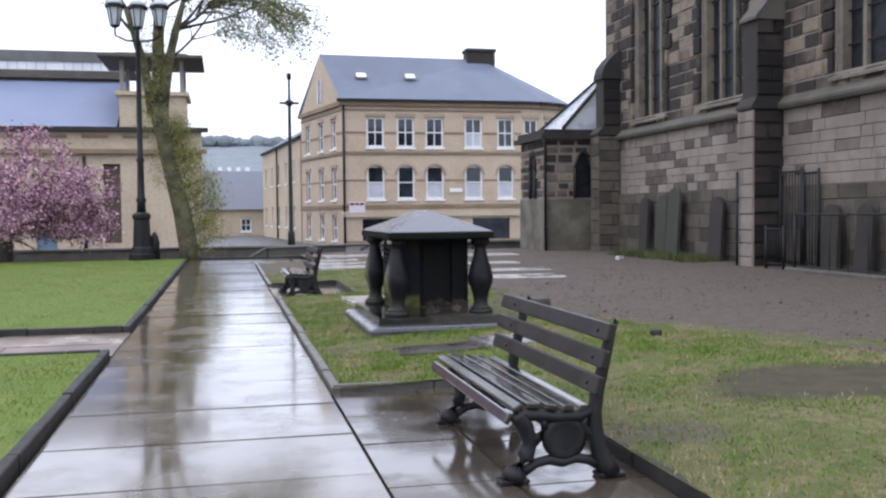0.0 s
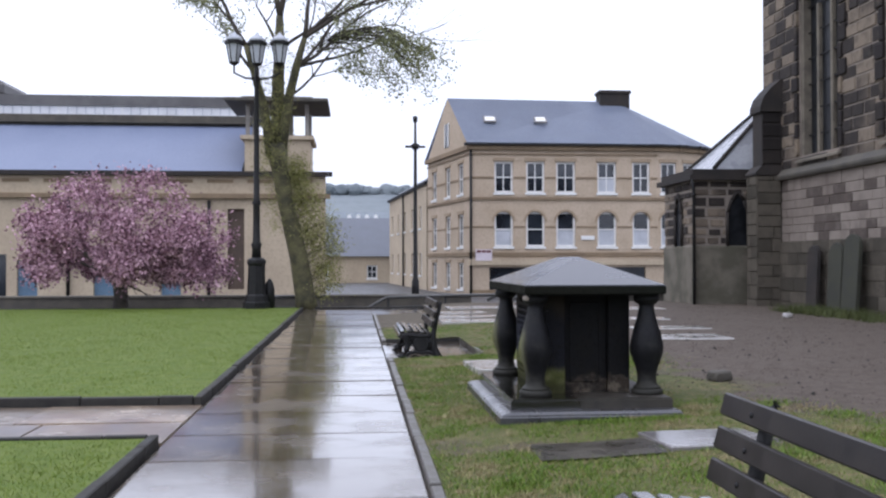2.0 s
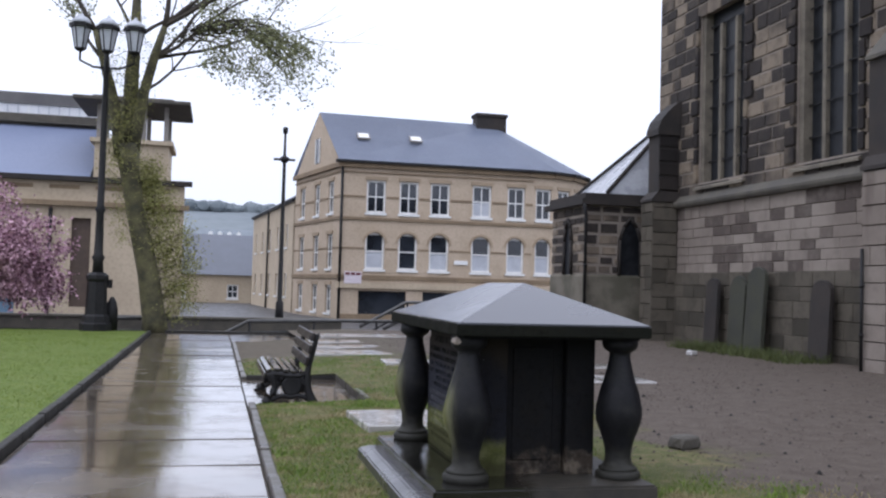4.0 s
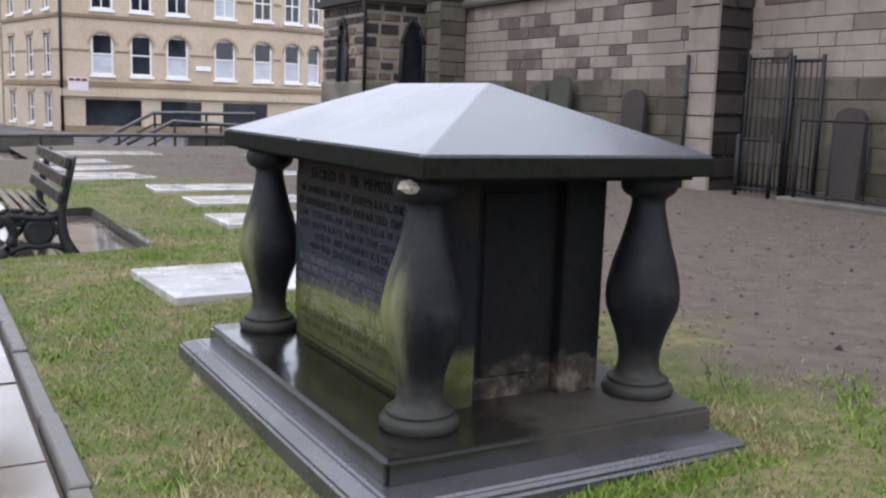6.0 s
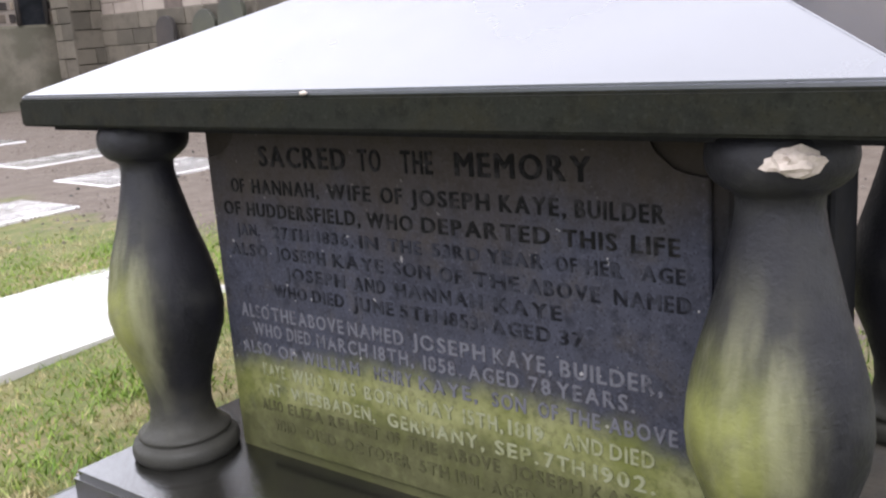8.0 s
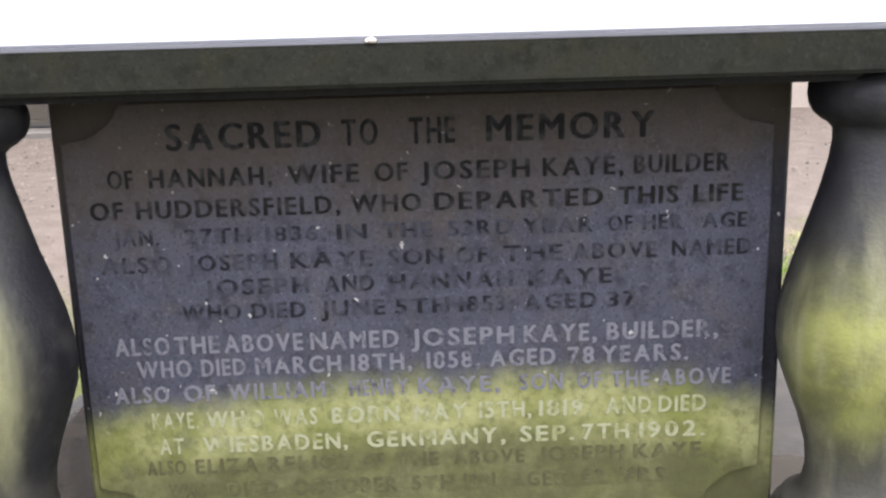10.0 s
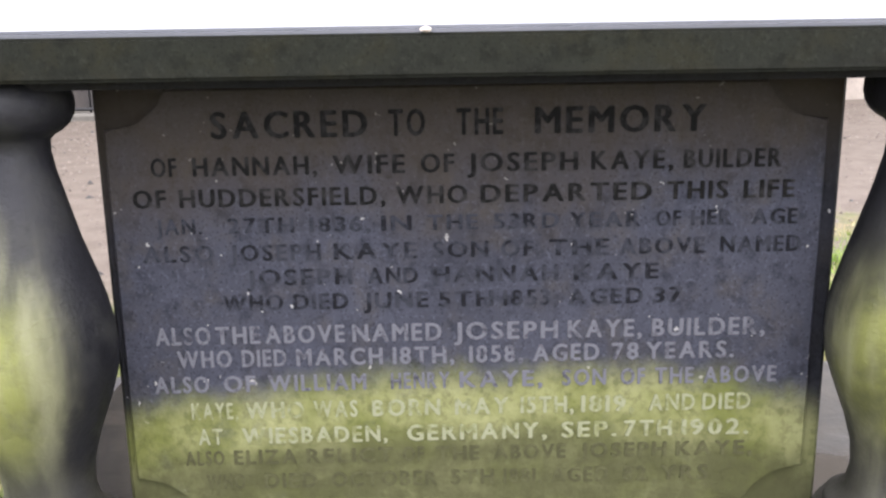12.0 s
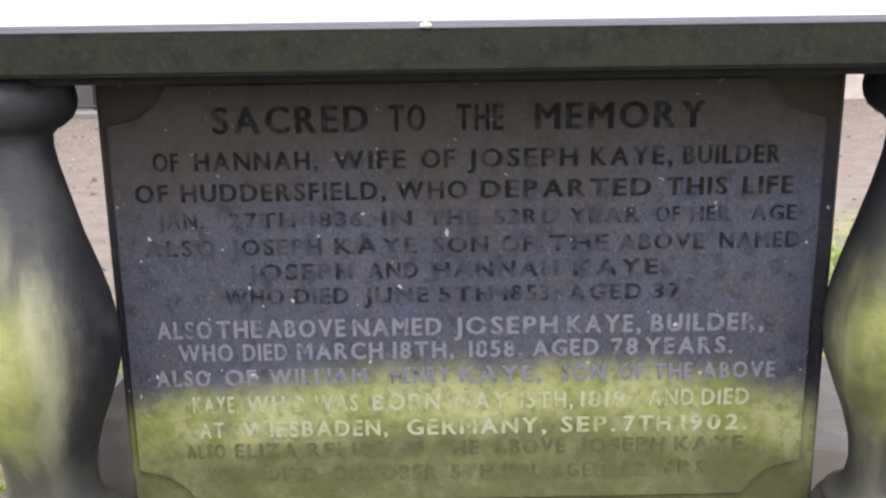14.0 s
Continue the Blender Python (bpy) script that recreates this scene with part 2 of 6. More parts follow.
def make_plinth():
    """Black plinth under a film of water, muddy and dull towards its end."""
    n = Nodes("tomb_plinth_stone", True)
    coarse, mid, fine = n.noise(2.5, 5), n.noise(11, 5), n.noise(90, 4)
    c = n.mix(n.span(coarse, 0.3, 0.7), rgb(0.007, 0.007, 0.006), rgb(0.014, 0.013, 0.011))
    reach = n.math("ADD", n.math("MULTIPLY", n.math("SUBTRACT", n.axis(0), 2.36), 1.0), n.math("MULTIPLY", n.math("SUBTRACT", 11.62, n.axis(1)), 0.5))
    mud = n.span(n.math("ADD", reach, n.math("MULTIPLY", n.math("SUBTRACT", n.noise(3.5, 5), 0.5), 0.9)), 0.0, 0.35)
    c = n.mix(n.math("MULTIPLY", mud, n.span(mid, 0.25, 0.65, 0.35, 0.95)), c, rgb(0.036, 0.030, 0.021))
    m = n.end(c, n.math("ADD", n.math("MULTIPLY", mud, 0.6), 0.05), n.math("ADD", fine, n.math("MULTIPLY", mid, n.math("ADD", n.math("MULTIPLY", mud, 3.0), 0.5))), 0.25, 0.006, spec=0.6, film=0.6)
    n.put(n.b.inputs["Coat Weight"], n.span(mud, 0.0, 0.8, 0.6, 0.05))
    return m


def make_baluster(name, algae):
    """Tomb stone with a large yellow-green algae patch on the side that faces the path, and a pale foot."""
    n = Nodes(name, False)
    coarse, mid, fine = n.noise(3, 5), n.noise(14, 5), n.noise(95, 4)
    c = n.mix(n.span(coarse, 0.3, 0.7), rgb(0.0050, 0.0050, 0.0062), rgb(0.0145, 0.0145, 0.0175))
    blot = n.noise(7, 5)
    c = n.mix(n.span(blot, 0.50, 0.68, 0, 0.4), c, rgb(0.034, 0.034, 0.030))
    c = n.mix(n.span(n.noise(38, 4), 0.52, 0.70, 0, 0.6), c, rgb(0.009, 0.009, 0.010))
    c0 = c
    z = n.axis(2)
    side = n.math("ADD", n.math("MULTIPLY", n.axis(0), -1.0), n.math("MULTIPLY", n.math("SUBTRACT", coarse, 0.5), 0.10))
    patch = n.math("MULTIPLY", n.span(side, 0.045, 0.150), n.math("MULTIPLY", n.span(z, 0.14, 0.30), n.span(z, 0.66, 0.46)))
    c = n.mix(n.math("MULTIPLY", patch, n.span(mid, 0.25, 0.65, 0.4, 0.95)), c, rgb(0.138, 0.146, 0.036))
    streak = n.noise(9, 4, 0.6, (1, 1, 0.18))
    wash = n.math("MULTIPLY", n.span(side, 0.005, 0.10), n.math("MULTIPLY", n.span(z, 0.05, 0.22), n.span(z, 0.78, 0.52)))
    c = n.mix(n.math("MULTIPLY", wash, n.span(streak, 0.40, 0.64, 0.08, 0.60)), c, rgb(0.175, 0.172, 0.105))
    c = n.mix(algae, c0, c)
    foot = n.span(n.math("ADD", z, n.math("MULTIPLY", n.math("SUBTRACT", mid, 0.5), 0.2)), 0.27, 0.08)
    c = n.mix(n.math("MULTIPLY", foot, 0.30), c, rgb(0.065, 0.062, 0.042))
    return n.end(c, n.span(mid, 0.3, 0.7, 0.42, 0.70), n.math("ADD", fine, n.math("MULTIPLY", mid, 1.5)), 0.35, 0.006, spec=0.22)


def make_slab():
    n = Nodes("wet_ledger_stone", True)
    coarse, fine = n.noise(2.5, 5), n.noise(60, 4)
    c = n.mix(n.span(coarse, 0.3, 0.7), rgb(0.40, 0.39, 0.375), rgb(0.52, 0.505, 0.49))
    c = n.mix(n.math("MULTIPLY", n.piece(), 0.3), c, rgb(0.2, 0.18, 0.14))
    return n.end(c, n.span(coarse, 0.35, 0.65, 0.10, 0.32), fine, 0.12, 0.004, spec=0.8, film=0.6)


def make_glass(name, tint):
    n = Nodes(name)
    n.b.inputs["IOR"].default_value = 1.5
    return n.end(n.mix(n.span(n.noise(0.7, 2), 0.35, 0.65), rgb(*tint), rgb(*(v * 0.5 for v in tint))), 0.05, spec=0.7)


def make_leaf(name, a, b, light=0.0):
    n = Nodes(name)
    r = n.island()
    c = n.mix(r, rgb(*a), rgb(*b))
    n.b.inputs["Subsurface Weight"].default_value = 0.0
    return n.end(c, 0.7, spec=0.25)


WET, WET_BAY = make_wet_flag(), make_wet_flag("wet_bay_flagstone", 0.45, (0.10, 0.85))
# cross path: paler base colour stands in for part of the sky reflection
WET_CROSS = make_wet_flag("sky_pale_wet_flagstone", 2.6, (0.5, 0.9), 0.32)
LAWN, YARD = make_ground("lawn_grass", False), make_ground("yard_grass_and_gravel", True)
KERB = plain("kerb_stone", (0.068, 0.064, 0.056), (0.11, 0.10, 0.085), 5, 60, (0.25, 0.5))
DARK_KERB = plain("black_wet_kerb", (0.020, 0.019, 0.017), (0.040, 0.037, 0.032), 5, 60, (0.55, 0.75), spec=0.3)
EARTH = plain("earth", (0.07, 0.055, 0.04), (0.12, 0.095, 0.07), 3, 50, (0.7, 0.9), 0.5, 0.02, world_space=True)
ASPHALT = plain("asphalt", (0.045, 0.045, 0.047), (0.075, 0.073, 0.072), 2, 90, (0.35, 0.6), world_space=True)
SLAB = make_slab()
DARK_SLAB = plain("dark_wet_ledger", (0.15, 0.14, 0.135), (0.22, 0.205, 0.20), 3, 60, (0.12, 0.3), 0.2, 0.004, world_space=True, spec=0.8, film=0.5)
MUD = plain("wet_mud", (0.030, 0.025, 0.018), (0.055, 0.046, 0.031), 4, 40, (0.2, 0.6), 0.5, 0.02, world_space=True)
T_LID = make_lid()
# lid edge: one greenish tone, far darker than the lid top
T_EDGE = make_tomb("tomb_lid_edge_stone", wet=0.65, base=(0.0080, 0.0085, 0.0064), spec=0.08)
T_RIM = make_tomb("tomb_body_stone", wet=0.65, base=(0.0075, 0.0075, 0.0080), lichen=0.85, spec=0.10)
T_PANEL = make_tomb("tomb_panel_stone", 0.50, 0.60, 0.95, 0.7, (0.0235, 0.0245, 0.0318), spec=0.08, brown_top=0.65, relief=0.5)
T_SLAB = make_tomb("tomb_slab_stone", 0.49, 0.58, 0.80, 0.65, (0.0105, 0.0108, 0.0132), spec=0.08, brown_top=0.55)
T_BASE = make_plinth()
T_STEP = make_tomb("tomb_step_stone", wet=0.20, base=(0.032, 0.032, 0.037), spec=0.8, film=0.4)
BALUSTER, BALUSTER_DARK = make_baluster("baluster_stone_algae", 1.0), make_baluster("baluster_stone", 0.0)
# dark and grey letters: shade inside the cut strokes, put into the colour
LETTER_DARK = make_letter("letter_shade_dark", (0.0068, 0.0066, 0.0066), (0.019, 0.018, 0.018), 0.44, 0.64)
LETTER_GREY = make_letter("letter_shade_grey", (0.0085, 0.0085, 0.0105), (0.025, 0.026, 0.032), 0.40, 0.58)
LETTER_PALE = make_letter("letter_lime_pale", (0.086, 0.086, 0.097), (0.030, 0.030, 0.037), 0.52, 0.72)
LETTER_MOSS = make_letter("letter_mossy_pale", (0.170, 0.175, 0.11), (0.115, 0.12, 0.052), 0.46, 0.66)
LETTER_LOW = make_letter("letter_mossy_dark", (0.042, 0.042, 0.021), (0.058, 0.058, 0.028))
CHIP = plain("fresh_broken_stone", (0.42, 0.36, 0.31), (0.3, 0.26, 0.22), 25, 90, (0.7, 0.9))
WOOD = plain("brown_bench_paint", (0.016, 0.013, 0.011), (0.030, 0.024, 0.019), 3, 40, (0.12, 0.26), 0.12, 0.003, spec=0.6, film=0.7)
WOOD_BACK = plain("brown_back_paint", (0.012, 0.010, 0.009), (0.024, 0.019, 0.016), 3, 40, (0.3, 0.5), 0.12, 0.003, spec=0.3, film=0.10)
IRON = plain("black_cast_iron", (0.008, 0.008, 0.009), (0.018, 0.017, 0.017), 8, 70, (0.45, 0.65), 0.2, 0.003, spec=0.3)
STONE_LOW = make_patched()
JAMB_BLOCK = sooty("window_jamb_block", (0.22, 0.175, 0.125), (0.08, 0.062, 0.048), (0.022, 0.018, 0.017), 0.36, 0.56)
STONE_HIGH = sooty("church_high_block", (0.235, 0.19, 0.142), (0.145, 0.117, 0.092), (0.036, 0.030, 0.027), 0.52, 0.80, False)
STONE_BASE = sooty("church_foot_block", (0.106, 0.092, 0.071), (0.097, 0.084, 0.065), (0.052, 0.046, 0.035), 0.70, 1.10, False)
VESTRY_FOOT = plain("vestry_render", (0.175, 0.155, 0.120), (0.098, 0.092, 0.066), 1.3, 22, (0.8, 0.95), 0.4, 0.02, world_space=True)
SOOT_BLOCK = sooty("buttress_block", (0.055, 0.045, 0.038), (0.040, 0.032, 0.028), (0.018, 0.015, 0.014), 0.35, 0.8, False)
MORTAR = plain("old_mortar", (0.21, 0.178, 0.148), (0.275, 0.236, 0.197), 2, 40, (0.8, 0.95), 0.4, 0.02, world_space=True)
SOOT = plain("soot_black_stone", (0.020, 0.017, 0.015), (0.042, 0.034, 0.029), 1.5, 30, (0.75, 0.95), 0.5, 0.02, world_space=True)
TRIM = plain("weathered_trim", (0.070, 0.063, 0.052), (0.115, 0.103, 0.082), 1.5, 30, (0.7, 0.9), 0.4, 0.01, world_space=True)
MOSSY = plain("mossy_headstone", (0.032, 0.033, 0.024), (0.052, 0.053, 0.036), 2.5, 40, (0.7, 0.9), 0.4, 0.01, world_space=True)
LEDGE = plain("pale_window_stone", (0.115, 0.10, 0.078), (0.20, 0.175, 0.135), 2, 30, (0.7, 0.9), 0.3, 0.01, world_space=True)
LEADED = plain("leaded_glass", (0.010, 0.011, 0.013), (0.022, 0.024, 0.028), 4, 20, (0.3, 0.5), 0.5, 0.01, spec=0.25)
SANDSTONE = plain("town_sandstone", (0.45, 0.357, 0.255), (0.52, 0.42, 0.315), 0.5, 6, (0.8, 0.95), 0.3, 0.02, world_space=True)
SAND_DARK = plain("sandstone_band", (0.20, 0.145, 0.09), (0.27, 0.20, 0.125), 0.6, 6, (0.8, 0.95), 0.3, 0.02, world_space=True)
HOOD = plain("sandstone_hood", (0.33, 0.255, 0.172), (0.40, 0.31, 0.215), 0.6, 6, (0.8, 0.95), 0.3, 0.02, world_space=True)
SAND_PALE = plain("pale_hall_stone", (0.45, 0.365, 0.26), (0.52, 0.43, 0.31), 0.5, 6, (0.8, 0.95), 0.3, 0.02, world_space=True)
SLATE_DARK = plain("dark_slate", (0.095, 0.105, 0.125), (0.125, 0.135, 0.16), 0.6, 12, (0.4, 0.6), 0.3, 0.01, world_space=True)
SLATE_PALE = plain("wet_slate_pale", (0.25, 0.285, 0.37), (0.29, 0.325, 0.41), 0.6, 12, (0.33, 0.5), 0.3, 0.01, world_space=True)
GREY_LEAD = plain("weathered_lead", (0.105, 0.10, 0.10), (0.15, 0.145, 0.14), 0.8, 20, (0.5, 0.7), 0.2, 0.01, world_space=True)
LEAD = plain("lead_roof", (0.27, 0.28, 0.30), (0.35, 0.36, 0.385), 1, 20, (0.2, 0.35), 0.2, 0.01, world_space=True)
WHITE = plain("white_paint", (0.74, 0.74, 0.72), (0.82, 0.82, 0.80), 2, 30, (0.4, 0.6), 0.1, 0.004)
PANE = make_glass("window_glass", (0.03, 0.035, 0.045))
HALL_ROOF = plain("smooth_blue_roof", (0.165, 0.195, 0.285), (0.19, 0.22, 0.31), 0.4, 12, (0.45, 0.55), 0.1, 0.005, world_space=True, spec=0.35)
PALE_GLASS = plain("pale_roof_glass", (0.70, 0.71, 0.73), (0.80, 0.81, 0.83), 1, 20, (0.1, 0.25), 0.05, 0.004)
BLIND = plain("pale_blind", (0.44, 0.46, 0.50), (0.54, 0.56, 0.60), 1, 20, (0.3, 0.5), 0.05, 0.004)
BLUE = plain("blue_door_paint", (0.10, 0.17, 0.25), (0.14, 0.22, 0.31), 2, 20)
BROWN = plain("brown_timber", (0.075, 0.05, 0.038), (0.11, 0.08, 0.06), 2, 20)
GREY = plain("grey_render", (0.25, 0.23, 0.21), (0.33, 0.31, 0.28), 1, 12, (0.8, 0.95), 0.3, 0.02, world_space=True)
PINK_SIGN = plain("pale_pink_board", (0.66, 0.58, 0.62), (0.72, 0.65, 0.68), 2, 20)
MAROON = plain("maroon_paint", (0.13, 0.03, 0.04), (0.17, 0.05, 0.05), 2, 20)
RAIL = plain("galvanised_rail", (0.060, 0.058, 0.055), (0.10, 0.096, 0.09), 4, 40, (0.35, 0.5), 0.1, 0.003)
BARK = plain("ivy_bark", (0.050, 0.046, 0.026), (0.135, 0.125, 0.060), 3, 30, (0.8, 0.95), 0.8, 0.03)
TWIG = plain("dark_twig_bark", (0.05, 0.042, 0.036), (0.085, 0.07, 0.055), 4, 30, (0.8, 0.95), 0.6, 0.02)
LEAF = make_leaf("young_leaf", (0.16, 0.175, 0.085), (0.32, 0.33, 0.17))
SHOOT = make_leaf("trunk_shoot_leaf", (0.14, 0.145, 0.045), (0.34, 0.33, 0.12))
BLOSSOM = make_leaf("pink_blossom", (0.13, 0.055, 0.085), (0.66, 0.42, 0.50))


def make_blade(name):
    """Grass blades: green in patches, yellowed in others."""
    n = Nodes(name, True)
    patch, broad = n.noise(2.6, 4), n.noise(0.7, 3)
    green = n.mix(n.island(), rgb(0.058, 0.120, 0.010), rgb(0.175, 0.245, 0.034))
    dry = n.mix(n.island(), rgb(0.160, 0.130, 0.060), rgb(0.40, 0.33, 0.185))
    c = n.mix(n.span(n.math("ADD", patch, n.math("MULTIPLY", broad, 0.5)), 0.74, 0.87, 0.0, 0.95), green, dry)
    return n.end(c, 0.6, spec=0.3)


BLADE = make_leaf("lawn_blade", (0.098, 0.152, 0.018), (0.19, 0.24, 0.042))
YARD_BLADE = make_blade("yard_blade")
GRIT = make_leaf("gravel_grit", (0.055, 0.044, 0.035), (0.155, 0.130, 0.108))
WEED = make_leaf("weed_blade", (0.045, 0.062, 0.018), (0.095, 0.105, 0.035))
STRAW = make_leaf("straw_blade", (0.22, 0.18, 0.07), (0.30, 0.25, 0.12))
# distance haze is put into these pale bluish base colours
HILL = plain("haze_tinted_hill", (0.135, 0.160, 0.175), (0.18, 0.205, 0.215), 0.02, 0.2, (0.9, 1.0), 0.0, 0.01, world_space=True)
HAZE_WALL = plain("haze_tinted_house", (0.50, 0.49, 0.48), (0.60, 0.59, 0.57), 0.05, 0.5, (0.9, 1.0), 0.0, 0.01, world_space=True)
HAZE_ROOF = plain("haze_tinted_roof", (0.17, 0.195, 0.215), (0.21, 0.235, 0.255), 0.05, 0.5, (0.9, 1.0), 0.0, 0.01, world_space=True)


# ---- mesh tools ----
def box(bm, x0, x1, y0, y1, z0, z1, m=None, bevel=0.0):
    if bevel:
        tmp = bmesh.new()
        box(tmp, x0, x1, y0, y1, z0, z1)
        bmesh.ops.bevel(tmp, geom=tmp.edges[:], offset=bevel, segments=1, affect="EDGES")
        join(bm, tmp, m)
        return
    c = [(x, y, z) for z in (z0, z1) for y in (y0, y1) for x in (x0, x1)]
    v = [bm.verts.new(m @ Vector(p) if m else p) for p in c]
    for f in ((0, 2, 3, 1), (4, 5, 7, 6), (0, 1, 5, 4), (2, 6, 7, 3), (0, 4, 6, 2), (1, 3, 7, 5)):
        bm.faces.new([v[i] for i in f])


def join(bm, other, m=None):
    verts = {v: bm.verts.new(m @ v.co if m else v.co) for v in other.verts}
    for f in other.faces:
        g = bm.faces.new([verts[v] for v in f.verts])
        g.smooth = f.smooth
    other.free()


def weld(bm):
    """Joins touching boxes into one shell and takes away the walls between them."""
    bmesh.ops.remove_doubles(bm, verts=bm.verts[:], dist=0.0005)
    bm.verts.index_update()
    seen = {}
    for f in bm.faces:
        seen.setdefault(frozenset(v.index for v in f.verts), []).append(f)
    bmesh.ops.delete(bm, geom=[f for fs in seen.values() if len(fs) > 1 for f in fs], context="FACES_ONLY")


def lathe(bm, profile, n=28, m=None, smooth=True):
    rings = []
    for z, r in profile:
        ring = []
        for k in range(n):
            a = 2 * math.pi * k / n
            p = Vector((r * math.cos(a), r * math.sin(a), z))
            ring.append(bm.verts.new(m @ p if m else p))
        rings.append(ring)
    for a, b in zip(rings, rings[1:]):
        for k in range(n):
            f = bm.faces.new((a[k], a[(k + 1) % n], b[(k + 1) % n], b[k]))
            f.smooth = smooth
    bm.faces.new(rings[0][::-1]), bm.faces.new(rings[-1])


def prism(bm, outline, d0, d1, place):
    """An outline in two axes, thick from d0 to d1; place(u, v, d) gives the point."""
    a = [bm.verts.new(place(u, v, d0)) for u, v in outline]
    b = [bm.verts.new(place(u, v, d1)) for u, v in outline]
    bm.faces.new(a[::-1]), bm.faces.new(b)
    for i in range(len(a)):
        j = (i + 1) % len(a)
        bm.faces.new((a[i], a[j], b[j], b[i]))


def tube(bm, pts, radii, n=8):
    pts = [Vector(p) for p in pts]
    if not isinstance(radii, (list, tuple)):
        radii = [radii] * len(pts)
    rings = []
    for i, p in enumerate(pts):
        d = (pts[min(i + 1, len(pts) - 1)] - pts[max(i - 1, 0)]).normalized()
        side = d.cross(Vector((0, 0, 1)) if abs(d.z) < 0.9 else Vector((1, 0, 0))).normalized()
        up = side.cross(d)
        rings.append([bm.verts.new(p + radii[i] * (math.cos(2 * math.pi * k / n) * side + math.sin(2 * math.pi * k / n) * up)) for k in range(n)])
    for a, b in zip(rings, rings[1:]):
        for k in range(n):
            bm.faces.new((a[k], a[(k + 1) % n], b[(k + 1) % n], b[k])).smooth = True
    bm.faces.new(rings[0][::-1]), bm.faces.new(rings[-1])


def mesh_of(name, bm, material):
    bmesh.ops.recalc_face_normals(bm, faces=bm.faces[:])
    me = bpy.data.meshes.new(name)
    bm.to_mesh(me)
    bm.free()
    me.materials.append(material)
    return me


def part(name, bm, material, parent=None, label="", m=None):
    ob = new(name, mesh_of(name, bm, material))
    if parent:
        ob.parent = parent
    if m:
        ob.matrix_basis = m
    return tagged(ob, label)


def thing(name, label, category, m=None, group="", kind=""):
    ob = new(name)
    ob.empty_display_size = 0.2
    if m:
        ob.matrix_basis = m
    return tagged(ob, label, category, group, kind)


def solid(name, material, label, category, kind="", group="", m=None, **box_or_bm):
    ob = part(name, box_or_bm["bm"], material, m=m)
    return tagged(ob, label, category, group, kind)


def leaves(name, centres, spread, count, size, material, parent, flat=0.6, seed=1):
    """Many small leaf quads round the centres, in one mesh."""
    rng = np.random.default_rng(seed)
    c = np.asarray(centres)
    p = c[rng.integers(0, len(c), count)] + rng.normal(0, 1, (count, 3)) * spread
    a, b = rng.normal(0, 1, (count, 3)), rng.normal(0, 1, (count, 3))
    a /= np.linalg.norm(a, axis=1, keepdims=True)
    b -= a * (a * b).sum(1, keepdims=True)
    b /= np.linalg.norm(b, axis=1, keepdims=True)
    s = size * rng.uniform(0.6, 1.4, (count, 1))
    v = np.stack([p - a * s, p + b * s * flat, p + a * s, p - b * s * flat], 1).reshape(-1, 3)
    me = bpy.data.meshes.new(name)
    me.from_pydata(v.tolist(), [], np.arange(count * 4).reshape(-1, 4).tolist())
    me.materials.append(material)
    ob = new(name, me)
    ob.parent = parent
    return ob


# ---- ground, path, lawns ----
def gz(x):
    """Height of the yard, which rises gently from the path to the church."""
    return 0.03 + 0.045 * min(max(x - 0.95, 0.0), 3.2)


def grid_sheet(xs, ys, height, skip=lambda x, y: False):
    bm = bmesh.new()
    v = {}
    for i, x in enumerate(xs):
        for j, y in enumerate(ys):
            v[i, j] = bm.verts.new((x, y, height(x, y)))
    for i in range(len(xs) - 1):
        for j in range(len(ys) - 1):
            if not skip((xs[i] + xs[i + 1]) / 2, (ys[j] + ys[j + 1]) / 2):
                bm.faces.new((v[i, j], v[i + 1, j], v[i + 1, j + 1], v[i, j + 1])).smooth = True
    return bm


def steps(a, b, d, extra=()):
    return sorted(set(np.round(np.append(np.arange(a, b, d), [b, *extra]), 3).tolist()))


PAD1, PAD2 = (0.93, 2.42, 4.3, 8.2), (0.93, 2.38, 17.35, 20.55)


def in_pad(x, y):
    return any(a < x < b and c < y < d for a, b, c, d in (PAD1, PAD2)) or (x < 2.6 and y > 29.2)


ground = solid("ground", ASPHALT, "dark wet street and open ground round the churchyard", "ground", "structure",
               bm=grid_sheet([-1500, -60, -14, 15, 60, 1500], [-300, -40, 33.6, 34.2, 60, 400, 1800],
                             lambda x, y: -0.09 if y < 34 else -0.75))
yard = solid("ground_yard", YARD, "patchy wet grass giving way to brown gravel beside the church", "ground", "structure",
             bm=grid_sheet(steps(1.01, 14.5, 0.3, (2.42, 2.38, 2.6)), steps(-5, 33.6, 0.3, (4.3, 8.2, 17.35, 20.55, 29.2)),
                           lambda x, y: gz(x) + 0.02 * noise.noise(Vector((x * 0.7, y * 0.7, 0))) * min(1, (x - 1.01) * 2), in_pad))
lawn_near = solid("ground_lawn", LAWN, "mown green lawn with a low stone kerb", "lawn", "structure",
                  bm=grid_sheet(steps(-22, -1.25, 0.5), steps(-5, 10.9, 0.5), lambda x, y: 0.06 + 0.01 * noise.noise(Vector((x, y, 3)))))
lawn_far = solid("ground_lawn", LAWN, "mown green lawn running to the street edge", "lawn", "structure",
                 bm=grid_sheet(steps(-22, -1.25, 0.5), steps(13.25, 33.0, 0.5), lambda x, y: 0.06 + 0.01 * noise.noise(Vector((x, y, 3)))))

bm = bmesh.new()
box(bm, -1.14, 0.94, -5, 33.5, -0.08, -0.022)
box(bm, -22, -1.14, 10.98, 13.17, -0.08, -0.022)
box(bm, *PAD1, -0.08, -0.022)
box(bm, *PAD2, -0.08, -0.022)
